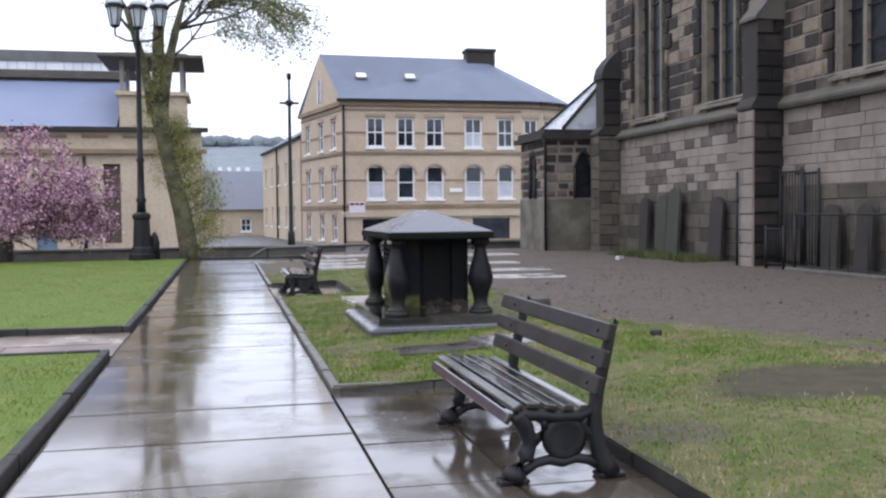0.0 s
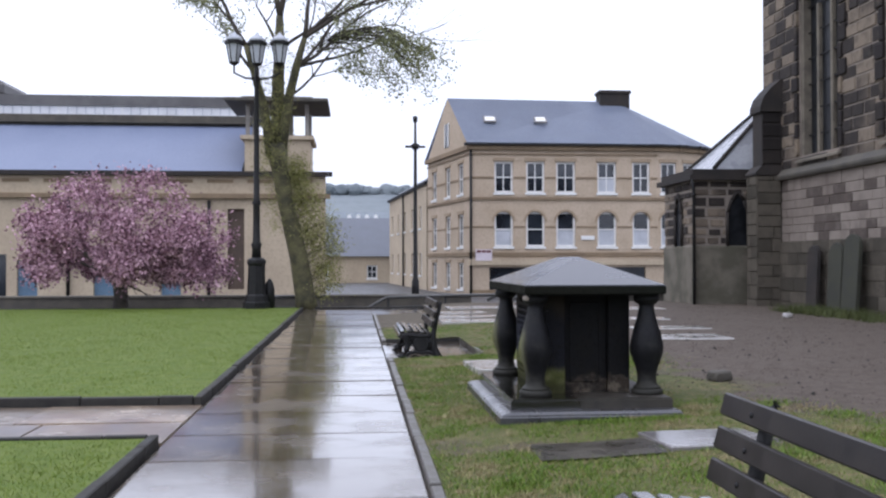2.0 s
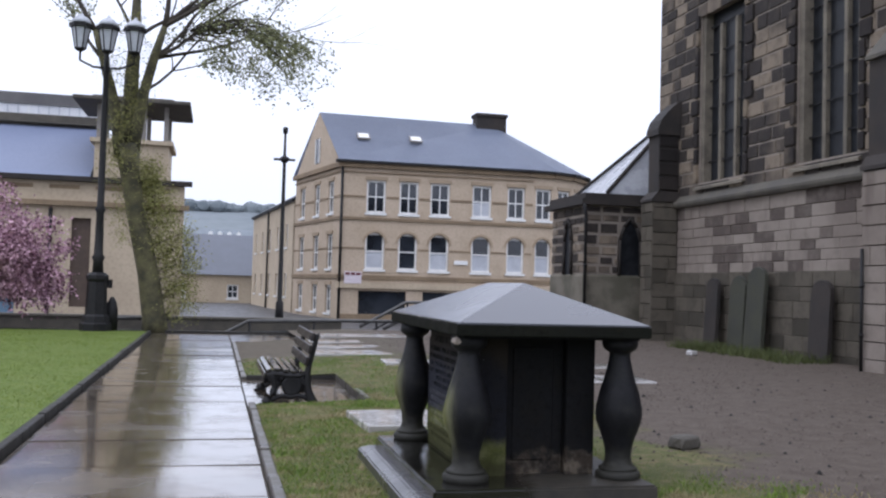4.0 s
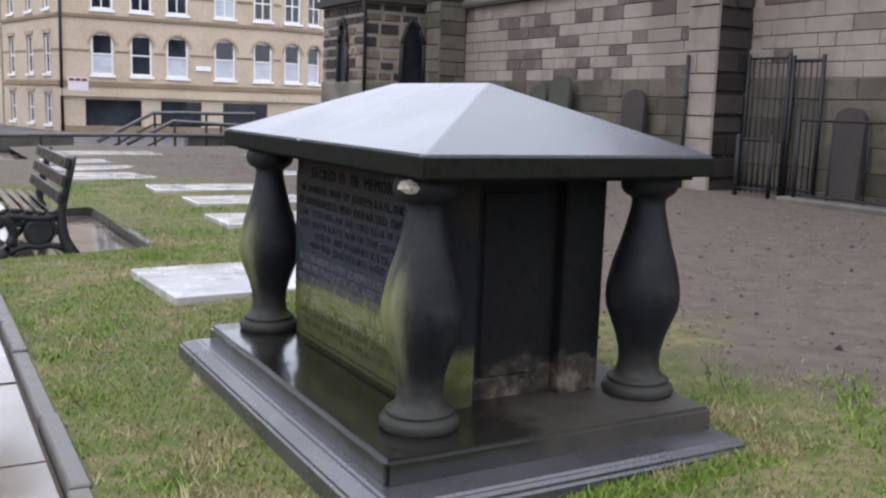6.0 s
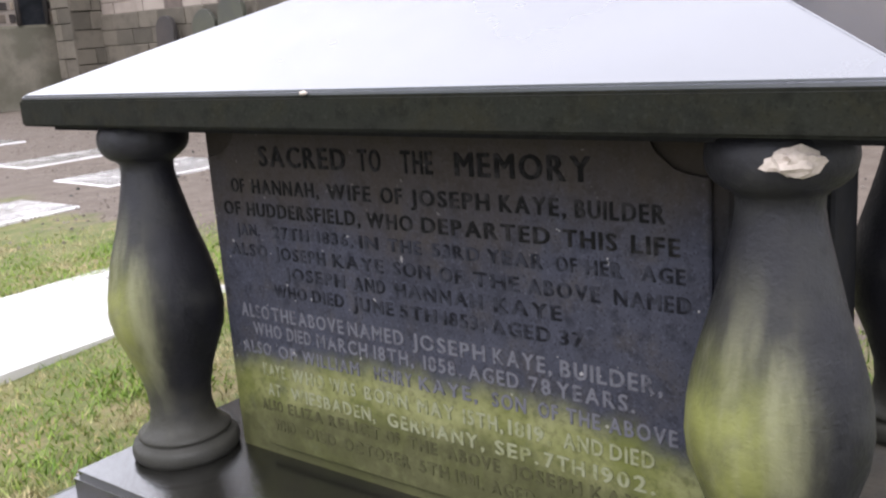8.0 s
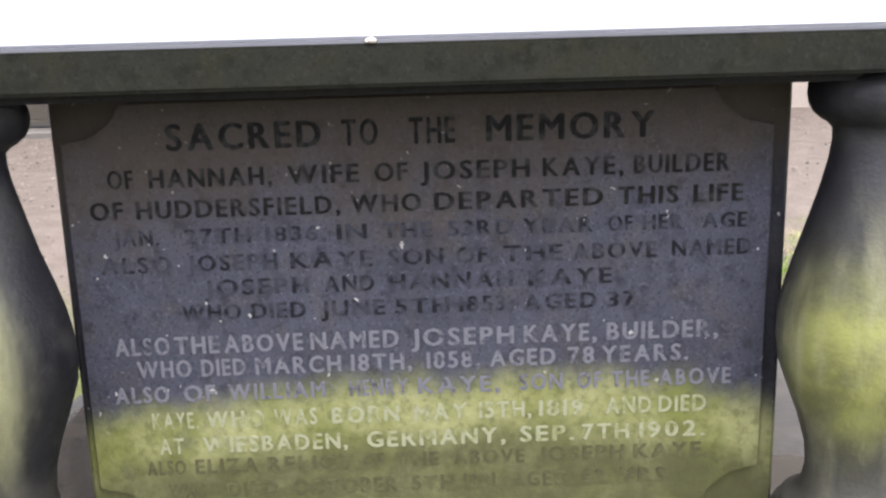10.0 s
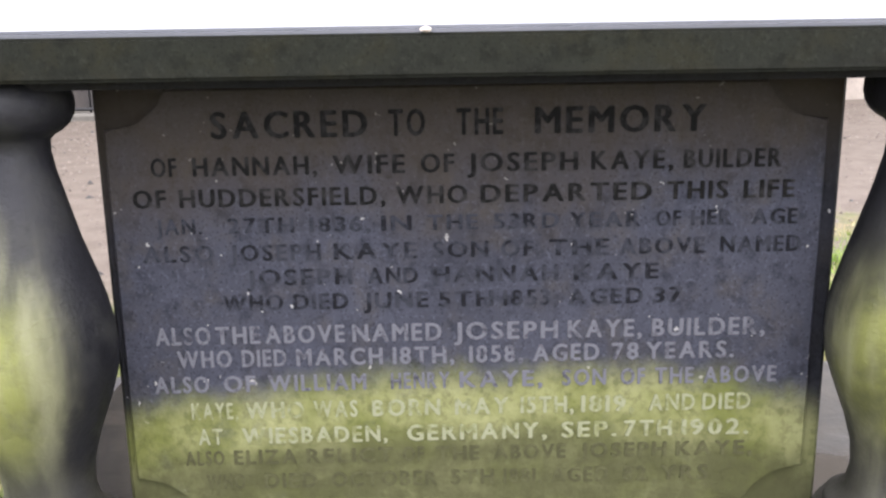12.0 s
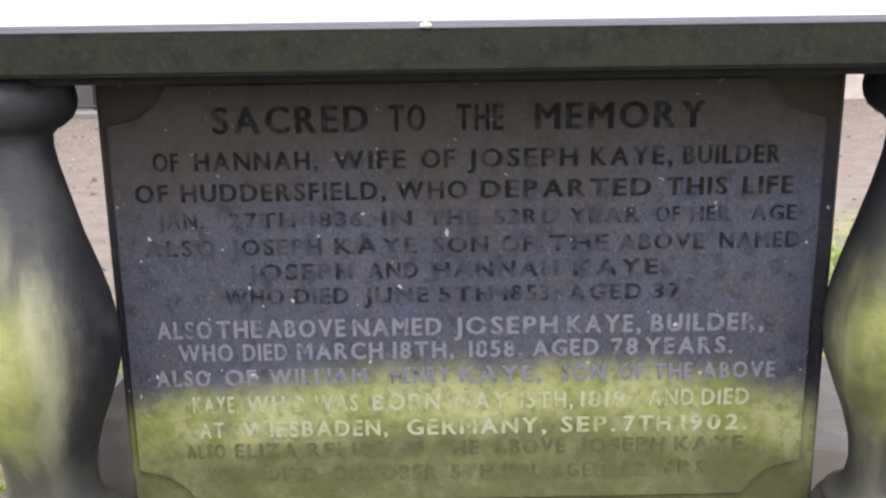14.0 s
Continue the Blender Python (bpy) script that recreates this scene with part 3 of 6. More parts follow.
box(bm, 0.94, 2.6, 29.2, 33.5, -0.08, -0.022)
pavement = solid("pavement", EARTH, "wet flagstone path through the churchyard", "path", "structure", bm=bm)

bm = bmesh.new()
box(bm, -0.5, 0.5, -0.5, 0.5, -0.5, 0.5)
FLAG = mesh_of("flagstone", bm, WET)
BAY_FLAG = FLAG.copy()
BAY_FLAG.materials[0] = WET_BAY
CROSS_FLAG = FLAG.copy()
CROSS_FLAG.materials[0] = WET_CROSS
rng = random.Random(4)


def flag(x0, x1, y0, y1, gap=0.011, top=0.0, mesh=FLAG):
    ob = new("flagstone", mesh)
    ob.parent = pavement
    ob.matrix_basis = (Matrix.Translation(((x0 + x1) / 2, (y0 + y1) / 2, top - 0.025 + rng.uniform(-0.003, 0.003)))
                       @ Euler((rng.uniform(-0.005, 0.005), rng.uniform(-0.004, 0.004), 0)).to_matrix().to_4x4()
                       @ Matrix.Diagonal((x1 - x0 - 2 * gap, y1 - y0 - 2 * gap, 0.05, 1)))


joints = [-4.2, -3.1, -1.9, -0.8, 0.3, 1.4, 2.4, 3.5, 4.6, 5.64, 6.7, 7.81, 8.99, 10.24, 11.33, 12.51, 13.67, 14.99]
while joints[-1] < 32.6:
    joints.append(joints[-1] + rng.uniform(0.85, 1.3))
for a, b in zip(joints, joints[1:]):
    flag(-1.13, 0.93, a, min(b, 33.4))
for row in ((11.0, 12.05), (12.05, 13.15)):
    x = -1.14
    while x > -14:
        d = rng.uniform(1.0, 1.6)
        flag(x - d, x, *row, mesh=CROSS_FLAG)
        x -= d
for (a, b, c, d), stone_mesh in ((PAD1, BAY_FLAG), (PAD2, FLAG)):
    for x0, x1 in ((a, 1.65), (1.65, b)):
        y = c
        while y < d - 0.3:
            e = min(y + rng.uniform(0.85, 1.15), d)
            flag(x0, x1, y, e if d - e > 0.3 else d, mesh=stone_mesh)
            y = e if d - e > 0.3 else d
for y0, y1 in ((29.2, 30.6), (30.6, 32.0), (32.0, 33.4)):
    flag(0.94, 1.8, y0, y1), flag(1.8, 2.6, y0, y1)


def kerb(x0, x1, y0, y1, z1, material=KERB, label="low stone path kerb set on edge", piece=1.0):
    """A run of kerb with its stones cut along the longer side."""
    run = thing("kerb", label, "kerb", group="path kerbs", kind="structure")
    along = y1 - y0 > x1 - x0
    a, b = (y0, y1) if along else (x0, x1)
    while a < b - 0.05:
        e = min(a + piece * rng.uniform(0.8, 1.2), b)
        e = b if b - e < 0.25 else e
        bm = bmesh.new()
        w, t = rng.uniform(-0.006, 0.006), z1 + rng.uniform(-0.008, 0.008)
        if along:
            box(bm, x0 + w, x1 + w, a + 0.003, e - 0.003, -0.07, t, bevel=0.008)
        else:
            box(bm, a + 0.003, e - 0.003, y0 + w, y1 + w, -0.07, t, bevel=0.008)
        part("kerbstone", bm, material, run)
        a = e
    return run


for y0, y1 in ((-5, 10.98), (13.17, 33.0)):
    kerb(-1.24, -1.16, y0, y1, 0.080, DARK_KERB)
kerb(-14, -1.25, 10.90, 10.98, 0.080, DARK_KERB)
kerb(-14, -1.25, 13.17, 13.27, 0.09, DARK_KERB)
for y0, y1 in ((-5, 4.3), (8.2, 17.35), (20.55, 29.2)):
    kerb(0.94, 1.02, y0, y1, 0.055)
kerb(0.95, 2.5, 8.225, 8.28, 0.065)
kerb(2.42, 2.51, 4.3, 8.2, 0.085, DARK_KERB)
kerb(0.95, 2.5, 4.22, 4.3, 0.075, DARK_KERB)
kerb(2.39, 2.46, 17.5, 20.63, 0.095)
kerb(1.02, 2.4, 20.55, 20.63, 0.07, DARK_KERB)
kerb(1.02, 2.7, 29.12, 29.2, 0.06)
kerb(-22, 14, 33.0 + 0.45, 33.6, 0.06, DARK_KERB, "dark stone edging at the street end of the churchyard", 1.6)


# ---- the table tomb ----
TX, TY = 2.59, 12.43
tomb = thing("table_tomb", "blackened stone table tomb with hipped lid and four balusters", "tomb", pose(TX, TY, 0))


def tpart(name, bm, material, label="", parent=None):
    ob = part(name, bm, material, parent or tomb, label)
    if not parent:
        ob.matrix_basis = pose(-TX, -TY, 0)
    return ob


bm = bmesh.new()
# lower step: a broad sloping block
lo = [(1.72, 11.15), (3.37, 11.15), (3.37, 13.62), (1.72, 13.62)]
hi = [(1.80, 11.175), (3.35, 11.175), (3.35, 13.54), (1.80, 13.54)]
v0 = [bm.verts.new((x, y, -0.05)) for x, y in lo]
v1 = [bm.verts.new((x, y, 0.145)) for x, y in lo]
v2 = [bm.verts.new((x, y, 0.175)) for x, y in hi]
for a, b in ((v0, v1), (v1, v2)):
    for i in range(4):
        bm.faces.new((a[i], a[(i + 1) % 4], b[(i + 1) % 4], b[i]))
bm.faces.new(v2), bm.faces.new(v0[::-1])
bmesh.ops.bevel(bm, geom=[e for e in bm.edges if min(v.co.z for v in e.verts) > 0.1], offset=0.012, segments=2, affect="EDGES")
tpart("lower_step", bm, T_STEP, "wet grey stone step with a sloping top")
bm = bmesh.new()
box(bm, 1.842, 3.33, 11.318, 13.46, 0.10, 0.268)
bmesh.ops.bevel(bm, geom=bm.edges[:], offset=0.016, segments=2, affect="EDGES")
bmesh.ops.subdivide_edges(bm, edges=bm.edges[:], cuts=14, use_grid_fill=True)
for v in bm.verts:
    v.co += 0.0022 * noise.noise_vector(v.co * 4) + 0.0022 * noise.noise_vector(v.co * 13)
tpart("upper_step", bm, T_BASE, "black plinth slab shining wet with a shallow puddle")

bm = bmesh.new()
box(bm, 2.215, 2.42, 11.715, 13.165, 0.26, 1.206, bevel=0.008)
side_w = tpart("side_slab", bm, T_SLAB, "dark inscribed stone slab with a belt of green moss")
bm = bmesh.new()
box(bm, 2.835, 3.04, 11.715, 13.165, 0.26, 1.206, bevel=0.008)
tpart("side_slab", bm, T_RIM)
for y0, y1 in ((11.775, 11.95), (12.93, 13.105)):
    bm = bmesh.new()
    box(bm, 2.42, 2.835, y0, y1, 0.26, 1.206, bevel=0.006)
    box(bm, 2.47, 2.76, y0 - 0.012, y1 + 0.012, 0.36, 1.12, bevel=0.008)
    tpart("end_slab", bm, T_RIM, "dark end slab with a raised centre panel")

# raised inscription field with scooped corners
bm = bmesh.new()
Y0, Y1, Z0, Z1, R = 11.752, 13.145, 0.300, 1.178, 0.105
field = []
for cy, cz, a0 in ((Y0, Z0, 90), (Y1, Z0, 180), (Y1, Z1, 270), (Y0, Z1, 0)):
    for k in range(9):
        a = radians(a0 - 90 * k / 8)
        field.append((cy + R * math.cos(a) * 1.15, cz + R * 0.72 * math.sin(a)))
prism(bm, field, 0, 0.014, lambda u, v, d: (2.2155 - d, u, v))
bmesh.ops.bevel(bm, geom=[e for e in bm.edges if all(v.co.x < 2.2025 for v in e.verts)], offset=0.004, segments=1, affect="EDGES")
inscription = tpart("inscription_field", bm, T_PANEL, "raised inscribed field with scooped corners")

GLYPHS = {}


def glyph(ch):
    """One bold capital as a mesh of unit cap height, its left edge at zero; and its width."""
    if ch not in GLYPHS:
        cu = bpy.data.curves.new("glyph", "FONT")
        cu.body, cu.size, cu.extrude, cu.resolution_u = ch, 1.0, 0.02, 3
        ob = new("glyph", cu)
        bpy.context.view_layer.update()
        me = bpy.data.meshes.new_from_object(ob.evaluated_get(bpy.context.evaluated_depsgraph_get()))
        bpy.data.objects.remove(ob)
        thin = bmesh.new()
        thin.from_mesh(me)
        x0 = min(v.co.x for v in thin.verts)
        g = bmesh.new()
        # the stroke is thickened by laying the letter side by side with itself
        for k, (dx, dy) in enumerate(((0.0, 0.0), (0.05, 0.022), (0.10, 0.0), (0.05, -0.022))):
            one = thin.copy()
            for v in one.verts:
                v.co = (0.0012 + 0.0003 * k if v.co.z > 0 else -0.002, (v.co.x - x0) / 0.72 + dx, v.co.y / 0.72 + dy)
            join(g, one)
        thin.free()
        GLYPHS[ch] = g, max(v.co.y for v in g.verts)
    return GLYPHS[ch]


def carve(base, high, ink, words, joined=False):
    """A line of inscription from words with their two ends; each letter a piece of its own, but where moss hides them."""
    whole = bmesh.new()
    for word, left, right in words:
        wide = sum(glyph(c)[1] for c in word) + 0.20 * (len(word) - 1)
        k = (left - right) / wide
        at = left
        for c in word:
            g, w = glyph(c)
            one = g.copy()
            for v in one.verts:
                v.co = (2.2012 - v.co.x, at - v.co.y * k, base + v.co.z * high)
            at -= (w + 0.20) * k
            if joined:
                join(whole, one)
                continue
            me = bpy.data.meshes.new("letter")
            one.to_mesh(me)
            one.free()
            me.materials.append(ink)
            ob = new("letter", me)
            ob.parent = inscription
    if joined:
        ob = part("inscription_line", whole, ink, inscription)
        tagged(ob, "moss-filled line of small capitals", kind="stuff")
    else:
        whole.free()


carve(1.084, 0.052, LETTER_DARK, (("SACRED", 12.94, 12.64), ("TO", 12.60, 12.53), ("THE", 12.47, 12.38), ("MEMORY", 12.32, 11.99)))
carve(1.012, 0.037, LETTER_DARK, (("OF", 13.06, 13.01), ("HANNAH,", 12.98, 12.74), ("WIFE", 12.71, 12.57), ("OF", 12.54, 12.475), ("JOSEPH", 12.45, 12.235), ("KAYE,", 12.21, 12.05), ("BUILDER", 12.03, 11.84)))
carve(0.951, 0.036, LETTER_DARK, (("OF", 13.10, 13.035), ("HUDDERSFIELD,", 13.01, 12.61), ("WHO", 12.59, 12.45), ("DEPARTED", 12.425, 12.09), ("THIS", 12.06, 11.94), ("LIFE", 11.91, 11.81)))
carve(0.898, 0.031, LETTER_GREY, (("JAN.", 13.06, 12.97), ("27TH", 12.92, 12.79), ("1836,", 12.76, 12.64), ("IN", 12.62, 12.56), ("THE", 12.53, 12.43), ("53RD", 12.40, 12.27), ("YEAR", 12.25, 12.11), ("OF", 12.08, 12.03), ("HER", 12.01, 11.93), ("AGE", 11.89, 11.80)))
carve(0.842, 0.033, LETTER_GREY, (("ALSO", 13.09, 12.95), ("JOSEPH", 12.92, 12.74), ("KAYE", 12.715, 12.55), ("SON", 12.52, 12.41), ("OF", 12.385, 12.32), ("THE", 12.29, 12.17), ("ABOVE", 12.15, 11.98), ("NAMED", 11.95, 11.79)))
carve(0.791, 0.033, LETTER_GREY, (("JOSEPH", 12.89, 12.68), ("AND", 12.65, 12.55), ("HANNAH", 12.52, 12.27), ("KAYE", 12.24, 12.07)))
carve(0.740, 0.033, LETTER_GREY, (("WHO", 12.94, 12.82), ("DIED", 12.80, 12.69), ("JUNE", 12.66, 12.53), ("5TH", 12.51, 12.40), ("1853,", 12.38, 12.27), ("AGED", 12.25, 12.10), ("37", 12.08, 12.02)))
carve(0.670, 0.037, LETTER_PALE, (("ALSO", 13.08, 12.97), ("THE", 12.96, 12.87), ("ABOVE", 12.86, 12.70), ("NAMED", 12.685, 12.505), ("JOSEPH", 12.48, 12.27), ("KAYE,", 12.25, 12.10), ("BUILDER,", 12.08, 11.85)))
carve(0.621, 0.036, LETTER_PALE, (("WHO", 13.04, 12.93), ("DIED", 12.91, 12.82), ("MARCH", 12.80, 12.625), ("18TH,", 12.605, 12.48), ("1858,", 12.45, 12.34), ("AGED", 12.32, 12.185), ("78", 12.16, 12.105), ("YEARS.", 12.09, 11.91)))
carve(0.567, 0.035, LETTER_PALE, (("ALSO", 13.09, 12.98), ("OF", 12.95, 12.885), ("WILLIAM", 12.86, 12.66), ("HENRY", 12.61, 12.49), ("KAYE,", 12.47, 12.30), ("SON", 12.26, 12.17), ("OF", 12.14, 12.09), ("THE", 12.07, 11.99), ("ABOVE", 11.97, 11.82)), True)
carve(0.508, 0.036, LETTER_MOSS, (("KAYE,", 13.02, 12.925), ("WHO", 12.91, 12.79), ("WAS", 12.77, 12.68), ("BORN", 12.65, 12.51), ("MAY", 12.48, 12.37), ("15TH,", 12.345, 12.235), ("1819,", 12.22, 12.11), ("AND", 12.08, 11.985), ("DIED", 11.97, 11.87)), True)
carve(0.452, 0.035, LETTER_MOSS, (("AT", 13.01, 12.96), ("WIESBADEN,", 12.92, 12.62), ("GERMANY,", 12.58, 12.29), ("SEP.", 12.26, 12.145), ("7TH", 12.13, 12.03), ("1902.", 12.01, 11.87)), True)
carve(0.406, 0.032, LETTER_LOW, (("ALSO", 13.04, 12.96), ("ELIZA", 12.94, 12.81), ("RELICT", 12.79, 12.61), ("OF", 12.59, 12.545), ("THE", 12.52, 12.43), ("ABOVE", 12.40, 12.25), ("JOSEPH", 12.22, 12.04), ("KAYE,", 12.02, 11.86)), True)
carve(0.351, 0.033, LETTER_LOW, (("WHO", 13.00, 12.92), ("DIED", 12.88, 12.77), ("OCTOBER", 12.74, 12.52), ("5TH", 12.49, 12.40), ("1881,", 12.38, 12.30), ("AGED", 12.28, 12.16), ("82", 12.13, 12.08), ("YRS", 12.05, 11.95)), True)
for g, w in GLYPHS.values():
    g.free()

# balusters
PROFILE = ((0.262, 0.12), (0.266, 0.142), (0.282, 0.151), (0.302, 0.151), (0.315, 0.144), (0.319, 0.127), (0.325, 0.124), (0.329, 0.130), (0.337, 0.129), (0.343, 0.118), (0.354, 0.104), (0.37, 0.092), (0.41, 0.085), (0.46, 0.089),
           (0.52, 0.105), (0.59, 0.132), (0.64, 0.149), (0.69, 0.155), (0.74, 0.152), (0.79, 0.143), (0.84, 0.130), (0.91, 0.108), (0.98, 0.089),
           (1.04, 0.075), (1.075, 0.070), (1.096, 0.071), (1.106, 0.080), (1.114, 0.094), (1.126, 0.108), (1.142, 0.117), (1.160, 0.1205), (1.178, 0.119), (1.194, 0.112), (1.2055, 0.098))
bm = bmesh.new()
lathe(bm, [(z - 0.262, r) for z, r in PROFILE], 36)
for v in bm.verts:
    v.co += 0.0035 * noise.noise_vector(v.co * 9)
BAL = mesh_of("baluster", bm, BALUSTER)
BAL_DARK = BAL.copy()
BAL_DARK.materials[0] = BALUSTER_DARK
for cx, cy in ((2.115, 11.60), (2.11, 13.285), (3.172, 11.61), (3.15, 13.285)):
    ob = new("baluster", BAL if cx < 2.5 else BAL_DARK)
    ob.parent = tomb
    ob.matrix_basis = pose(cx - TX, cy - TY, 0.262, rz=-24 if cy < 12 else -20)
    tagged(ob, "bulbous turned stone baluster with yellow-green algae" if cx < 2.5 else "bulbous turned black stone baluster")
# broken pale edge on one baluster's cap
bm = bmesh.new()
bmesh.ops.create_icosphere(bm, subdivisions=3, radius=1)
for v in bm.verts:
    n = v.co.normalized()
    v.co = Vector((n.x * 0.017, n.y * 0.041, n.z * 0.023)) * (1 + 0.45 * noise.noise(n * 2.2) + 0.15 * noise.noise(n * 7))
    v.co.x += v.co.y ** 2 * 4
tpart("broken_cap_edge", bm, CHIP, "pale freshly broken stone edge").matrix_basis = pose(-TX + 2.013, -TY + 11.545, 1.166, rz=28)

# lid: thick rim and a low hipped top
bm = bmesh.new()
X0, X1, YA, YB, ZA, ZB = 1.975, 3.285, 11.36, 13.64, 1.206, 1.279
box(bm, X0, X1, YA, YB, ZA, ZB)
bmesh.ops.bevel(bm, geom=bm.edges[:], offset=0.006, segments=2, affect="EDGES")
bmesh.ops.subdivide_edges(bm, edges=[e for e in bm.edges if e.calc_length() > 0.5], cuts=24, use_grid_fill=True)
for v in bm.verts:
    shove = 0.0012 * noise.noise_vector(v.co * 6)
    v.co += Vector((shove.x, shove.y, 0))
lid = tpart("lid", bm, T_EDGE, "dark greenish edge of the stone lid")
bm = bmesh.new()
b = [bm.verts.new(p) for p in ((X0 + 0.007, YA + 0.007, ZB - 0.004), (X1 - 0.007, YA + 0.007, ZB - 0.004), (X1 - 0.007, YB - 0.007, ZB - 0.004), (X0 + 0.007, YB - 0.007, ZB - 0.004))]
c = [bm.verts.new(v.co + Vector((0, 0, 0.014))) for v in b]
r0, r1 = bm.verts.new((2.612, 12.0, 1.552)), bm.verts.new((2.612, 12.88, 1.552))
for i in range(4):
    bm.faces.new((b[i], b[(i + 1) % 4], c[(i + 1) % 4], c[i]))
bm.faces.new(b[::-1])
bm.faces.new((c[0], c[1], r0)), bm.faces.new((c[1], c[2], r1, r0)), bm.faces.new((c[2], c[3], r1)), bm.faces.new((c[3], c[0], r0, r1))
bmesh.ops.bevel(bm, geom=bm.edges[:], offset=0.004, segments=2, affect="EDGES")
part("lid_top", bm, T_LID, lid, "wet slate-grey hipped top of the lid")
bm = bmesh.new()
bmesh.ops.create_icosphere(bm, subdivisions=2, radius=1)
for v in bm.verts:
    v.co = Vector((v.co.x * 0.007, v.co.y * 0.010, v.co.z * 0.005)) * (1 + 0.3 * noise.noise(v.co * 2))
part("chipped_edge", bm, CHIP, lid, "pale chip in the lid edge").matrix_basis = pose(1.978, 12.525, 1.284)
bm = bmesh.new()
box(bm, X0 + 0.06, X1 - 0.06, YA + 0.06, YB - 0.06, 1.19, 1.2055)
tpart("lid_underside", bm, T_RIM)


# ---- benches ----
def make_bench(label, m):
    """Cast-iron bench with brown timber slats; local y runs along its length, it faces -x."""
    bench = thing("park_bench", label, "bench", m, "benches by the path")
    ends = (-0.08, 1.52)
    for y in ends:
        bm = bmesh.new()
        tube(bm, [(-0.04, y, 0.012), (-0.01, y, 0.06), (0.04, y, 0.14), (0.065, y, 0.22), (0.04, y, 0.31), (0.0, y, 0.37), (-0.01, y, 0.39)], [0.075, 0.062, 0.048, 0.044, 0.048, 0.052, 0.046], 10)
        leg = part("front_leg", bm, IRON, bench, "flared black cast-iron leg")
        bm = bmesh.new()
        box(bm, -0.12, 0.05, y - 0.055, y + 0.055, 0.0, 0.024, bevel=0.006)
        part("foot", bm, IRON, leg)
        bm = bmesh.new()
        tube(bm, [(0.54, y, 0.012), (0.51, y, 0.08), (0.475, y, 0.17), (0.46, y, 0.27), (0.455, y, 0.38), (0.475, y, 0.50), (0.525, y, 0.70), (0.565, y, 0.87), (0.59, y, 0.89)],
             [0.072, 0.058, 0.048, 0.044, 0.042, 0.038, 0.034, 0.030, 0.022], 10)
        leg = part("back_post", bm, IRON, bench, "black cast-iron back post curling at the top")
        bm = bmesh.new()
        box(bm, 0.46, 0.63, y - 0.055, y + 0.055, 0.0, 0.024, bevel=0.006)
        part("foot", bm, IRON, leg)
        bm = bmesh.new()
        tube(bm, [(-0.01, y, 0.385), (0.10, y, 0.375), (0.22, y, 0.355), (0.36, y, 0.355), (0.46, y, 0.40)], 0.036, 8)
        part("seat_bearer", bm, IRON, bench)
        bm = bmesh.new()
        tube(bm, [(0.02, y, 0.05), (0.10, y, 0.10), (0.18, y, 0.115), (0.26, y, 0.095), (0.34, y, 0.115), (0.42, y, 0.10), (0.50, y, 0.05)], 0.030, 8)
        part("stretcher", bm, IRON, bench)
        bm = bmesh.new()
        lathe(bm, [(-0.020, 0.07), (-0.028, 0.10), (-0.018, 0.130), (0.018, 0.130), (0.028, 0.10), (0.020, 0.07)], 20,
              Matrix.Translation((0.27, y, 0.235)) @ Euler((radians(90), 0, 0)).to_matrix().to_4x4())
        part("roundel", bm, IRON, bench, "solid cast-iron roundel below the seat")
        for pts in ([(0.07, y, 0.20), (0.12, y, 0.25), (0.16, y, 0.30), (0.14, y, 0.36)], [(0.47, y, 0.22), (0.42, y, 0.26), (0.38, y, 0.30), (0.40, y, 0.36)]):
            bm = bmesh.new()
            tube(bm, pts, 0.028, 6)
            part("scroll", bm, IRON, bench)
    bm = bmesh.new()
    tube(bm, [(0.27, ends[0], 0.235), (0.27, ends[1], 0.235)], 0.013, 6)
    part("tie_bar", bm, IRON, bench)
    for x, z, tilt, w in ((-0.066, 0.366, 62, 0.033), (-0.012, 0.424, 26, 0.030), (0.084, 0.434, -3, 0.042), (0.192, 0.420, -6, 0.034), (0.290, 0.408, -5, 0.032), (0.384, 0.404, 0, 0.030)):
        bm = bmesh.new()
        box(bm, -w, w, -0.11, 1.84, -0.017, 0.017, bevel=0.007)
        part("seat_slat", bm, WOOD, bench, m=pose(x, 0, z, 0, -tilt, 0))
    for x, z in ((0.462, 0.545), (0.497, 0.690), (0.530, 0.842)):
        bm = bmesh.new()
        box(bm, -0.021, 0.021, -0.22, 1.86, -0.052, 0.052, bevel=0.008)
        part("back_slat", bm, WOOD_BACK, bench, m=pose(x - 0.03, 0, z, 0, 16, 0))
        for y in ends:
            bm = bmesh.new()
            lathe(bm, [(0, 0.013), (0.008, 0.012), (0.011, 0.006)], 8, Matrix.Translation((x - 0.050, y, z)) @ Euler((0, radians(-90), 0)).to_matrix().to_4x4())
            part("bolt", bm, IRON, bench)
    return bench


make_bench("wet brown timber slat bench with black cast-iron ends on flagstones", pose(1.67, 5.33, 0.0))
make_bench("distant brown slat bench with black iron ends on a paved bay", pose(1.20, 17.62, 0.0))


# ---- ledger stones and loose stones ----
SLABS = []


